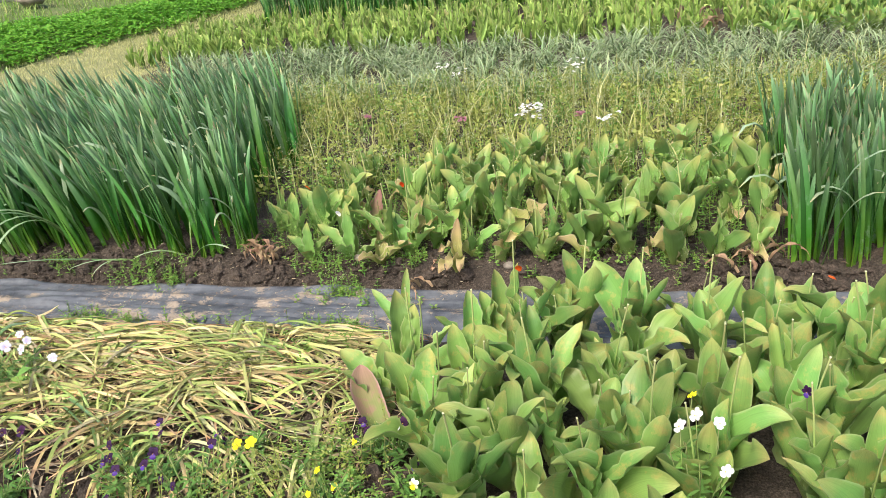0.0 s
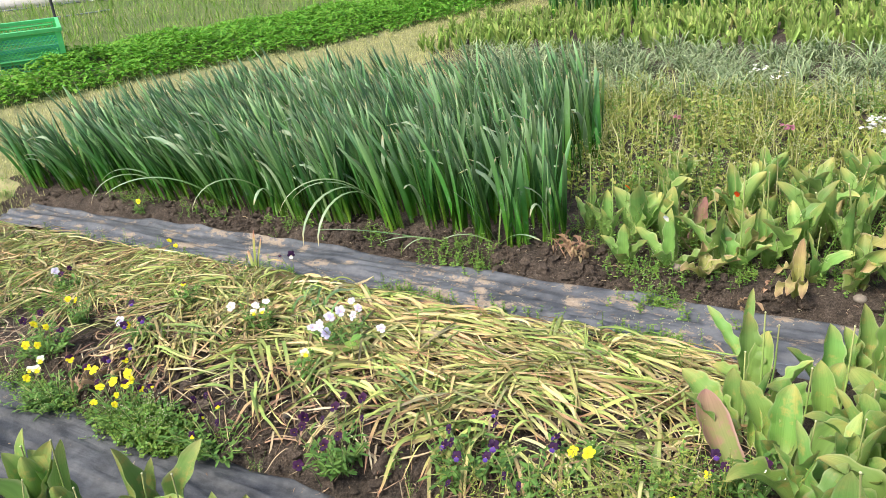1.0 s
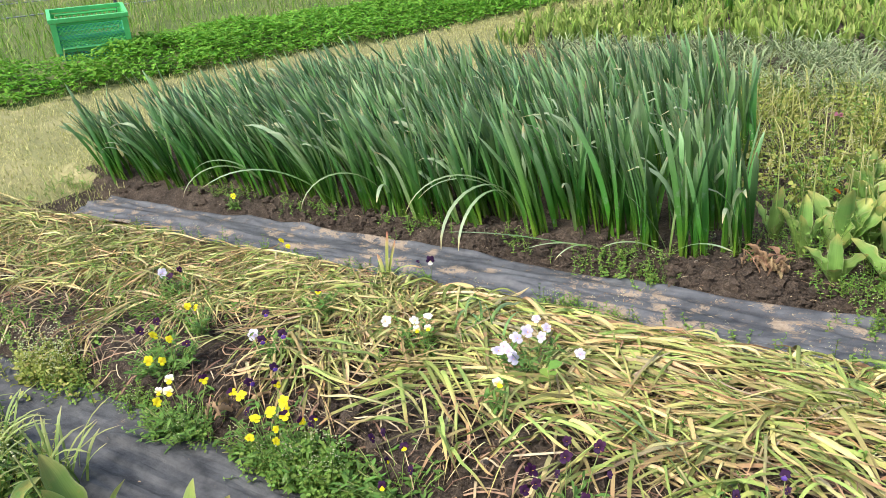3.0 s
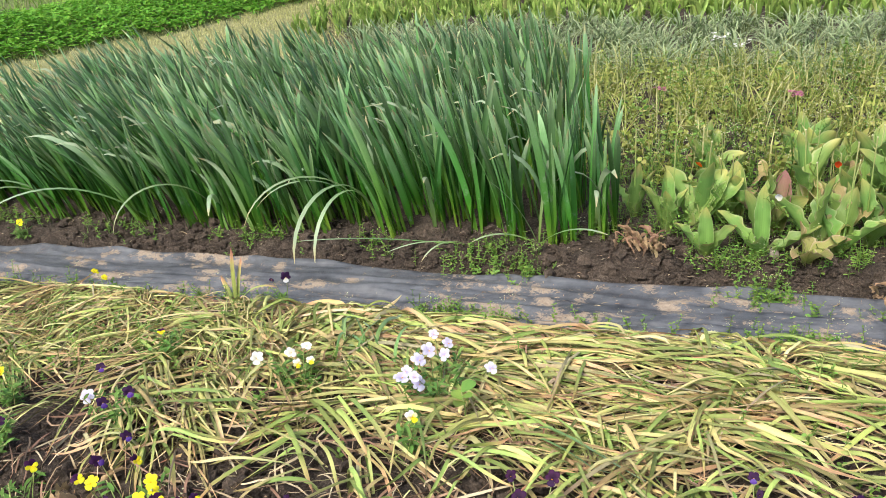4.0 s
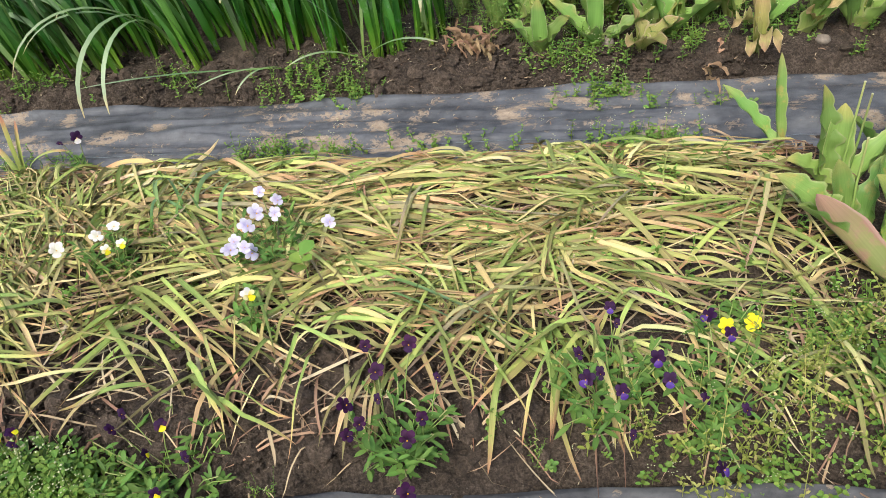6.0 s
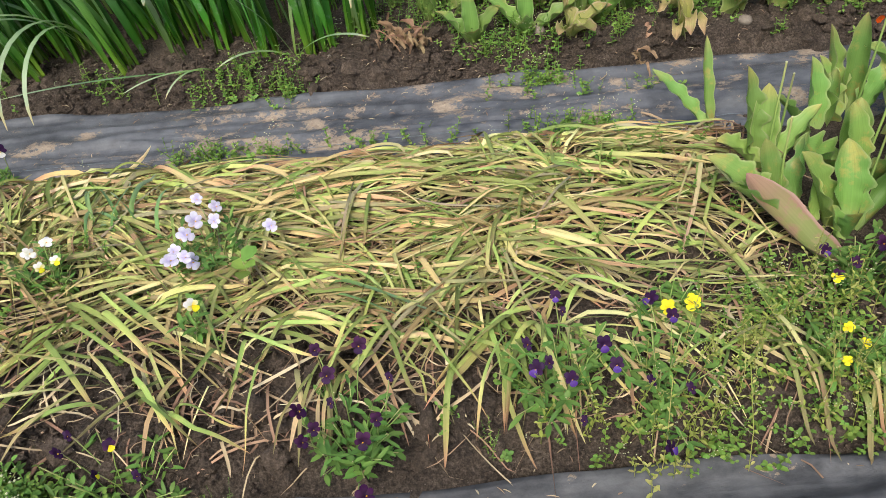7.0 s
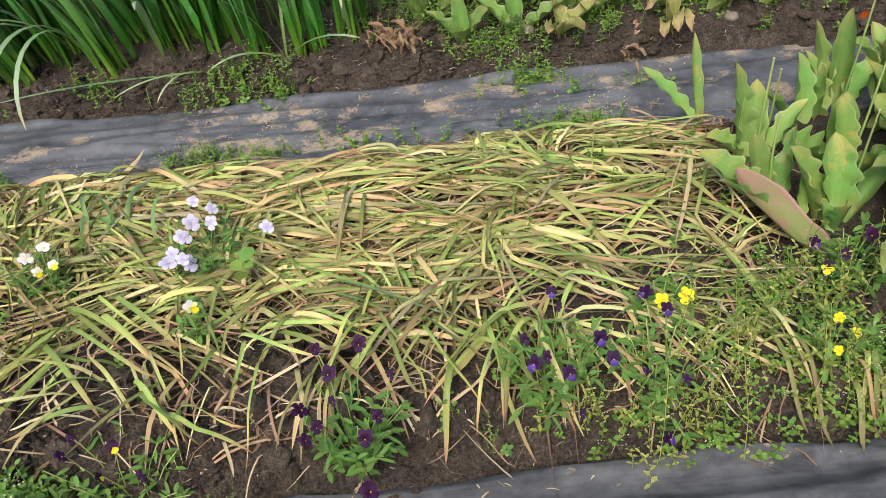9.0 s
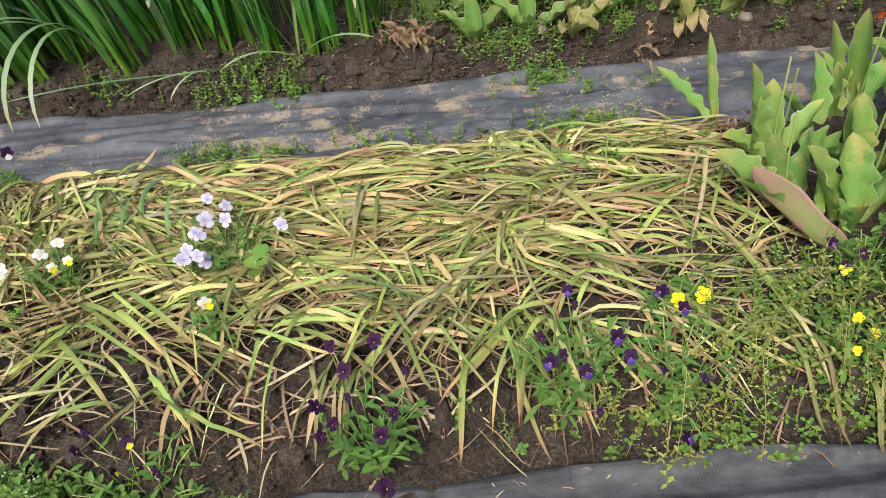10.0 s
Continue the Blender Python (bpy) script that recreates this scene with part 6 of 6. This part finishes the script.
HOSE = rough_mat("faded_blue_plastic", [(0.3, (0.16, 0.19, 0.22)), (0.7, (0.28, 0.32, 0.36))], 10, 80, 0.6, 0.2)
hose("garden_hose", [(-11.6, 3.4), (-10.0, 4.3), (-9.5, 5.2), (-9.0, 6.4)], 0.009, HOSE, "faded grey-blue hose lying in the bank grass")
hose("garden_hose", [(-12.0, 5.2), (-11.2, 5.7), (-10.4, 6.7), (-9.4, 8.6)], 0.009, HOSE, "faded grey-blue hose along the road's edge")
IRON = rough_mat("dark_iron", [(0.3, (0.02, 0.022, 0.03)), (0.7, (0.06, 0.06, 0.07))], 20, 90, 0.6, 0.3)
h = Heap()
rod(h, [(0, 0, -0.1), (0, 0, 0.9)], 0.014, 8)
thing("iron_stake", h.mesh("iron_stake", IRON), "dark iron stake driven into the bank", "stake", m=pose(-7.98, 5.05, float(land(-7.98, 5.05))))
h = Heap()
lump(h, (0, 0, 0), 0.16, 0, 9, 12, 0.2, 0.6)
thing("boulder", h.mesh("boulder", STONE), "pale brown rock on the grassy bank", "rock", m=pose(-7.06, 8.4, float(land(-7.06, 8.4)) + 0.12))


def crate(mat, label, m):
    """A harvest crate: solid rim and corners, latticed sides."""
    L, W, H = 0.60, 0.40, 0.27
    root = thing("plastic_crate", None, label, "crate", "stacked crates", m=m)
    h = Heap()
    for lo, hi in (((-L / 2, -W / 2, H - 0.03), (L / 2, -W / 2 + 0.028, H)), ((-L / 2, W / 2 - 0.028, H - 0.03), (L / 2, W / 2, H)), ((-L / 2, -W / 2 + 0.029, H - 0.03), (-L / 2 + 0.028, W / 2 - 0.029, H)), ((L / 2 - 0.028, -W / 2 + 0.029, H - 0.03), (L / 2, W / 2 - 0.029, H))):
        box(h, lo, hi)
    part("rim", h.mesh("rim", mat, smooth=False), root)
    h = Heap()
    box(h, (-L / 2 + 0.03, -W / 2 + 0.03, 0), (L / 2 - 0.03, W / 2 - 0.03, 0.012))
    part("base", h.mesh("base", mat, smooth=False), root)
    for sx in (-1, 1):
        for sy in (-1, 1):
            h = Heap()
            cx, cy = sx * (L / 2 - 0.033), sy * (W / 2 - 0.022)
            box(h, (cx - 0.022, cy - 0.011, 0), (cx + 0.022, cy + 0.011, H - 0.036))
            cx, cy = sx * (L / 2 - 0.022), sy * (W / 2 - 0.056)
            box(h, (cx - 0.011, cy - 0.022, 0), (cx + 0.011, cy + 0.022, H - 0.036))
            part("corner_post", h.mesh("corner_post", mat, smooth=False), root)
    for axis, sign in ((0, -1), (0, 1), (1, -1), (1, 1)):
        h = Heap()
        span = (L if axis == 0 else W) - 0.12
        off = sign * ((W if axis == 0 else L) / 2 - 0.02)
        put = (lambda u, z: (u, off, z)) if axis == 0 else (lambda u, z: (off, u, z))
        z0, z1 = 0.05, H - 0.06
        for z in (z0 - 0.02, z1 + 0.012):
            rod(h, [put(-span / 2, z), put(span / 2, z)], 0.012, 4)
        step = 0.034
        for d in (1, -1):
            for c in np.arange(-span / 2 - (z1 - z0), span / 2 + (z1 - z0), step):
                u0, u1 = c, c + d * (z1 - z0)
                t0, t1 = 0.0, 1.0
                for lim, sg in ((-span / 2, 1), (span / 2, -1)):
                    f0, f1 = (u0 - lim) * sg, (u1 - lim) * sg
                    if f0 < 0 and f1 < 0:
                        t1 = -1
                    elif f0 < 0:
                        t0 = max(t0, f0 / (f0 - f1))
                    elif f1 < 0:
                        t1 = min(t1, f0 / (f0 - f1))
                if t1 - t0 > 0.05:
                    rod(h, [put(u0 + (u1 - u0) * t, z0 + (z1 - z0) * t) for t in (t0, t1)], 0.0042, 3)
        part("lattice_side", h.mesh("lattice_side", mat, smooth=False), root)


CRATE = rough_mat("green_plastic", [(0.3, (0.08, 0.50, 0.15)), (0.7, (0.13, 0.62, 0.22))], 4, 60, 0.45, 0.1)
CRATE_BLUE = rough_mat("sea_green_plastic", [(0.3, (0.04, 0.40, 0.26)), (0.7, (0.08, 0.50, 0.34))], 4, 60, 0.45, 0.1)
centre = np.array([-7.02, 4.08])
base = pose(float(centre[0]) - 0.05, float(centre[1]) + 0.03, 0.42, 9, 1, 58)
crate(CRATE_BLUE, "sea-green plastic crate under another in the leaves", base @ Matrix.Diagonal((0.94, 0.91, 0.85, 1)))
crate(CRATE, "bright green latticed plastic crate stacked on another", base @ pose(0, 0, 0.10))
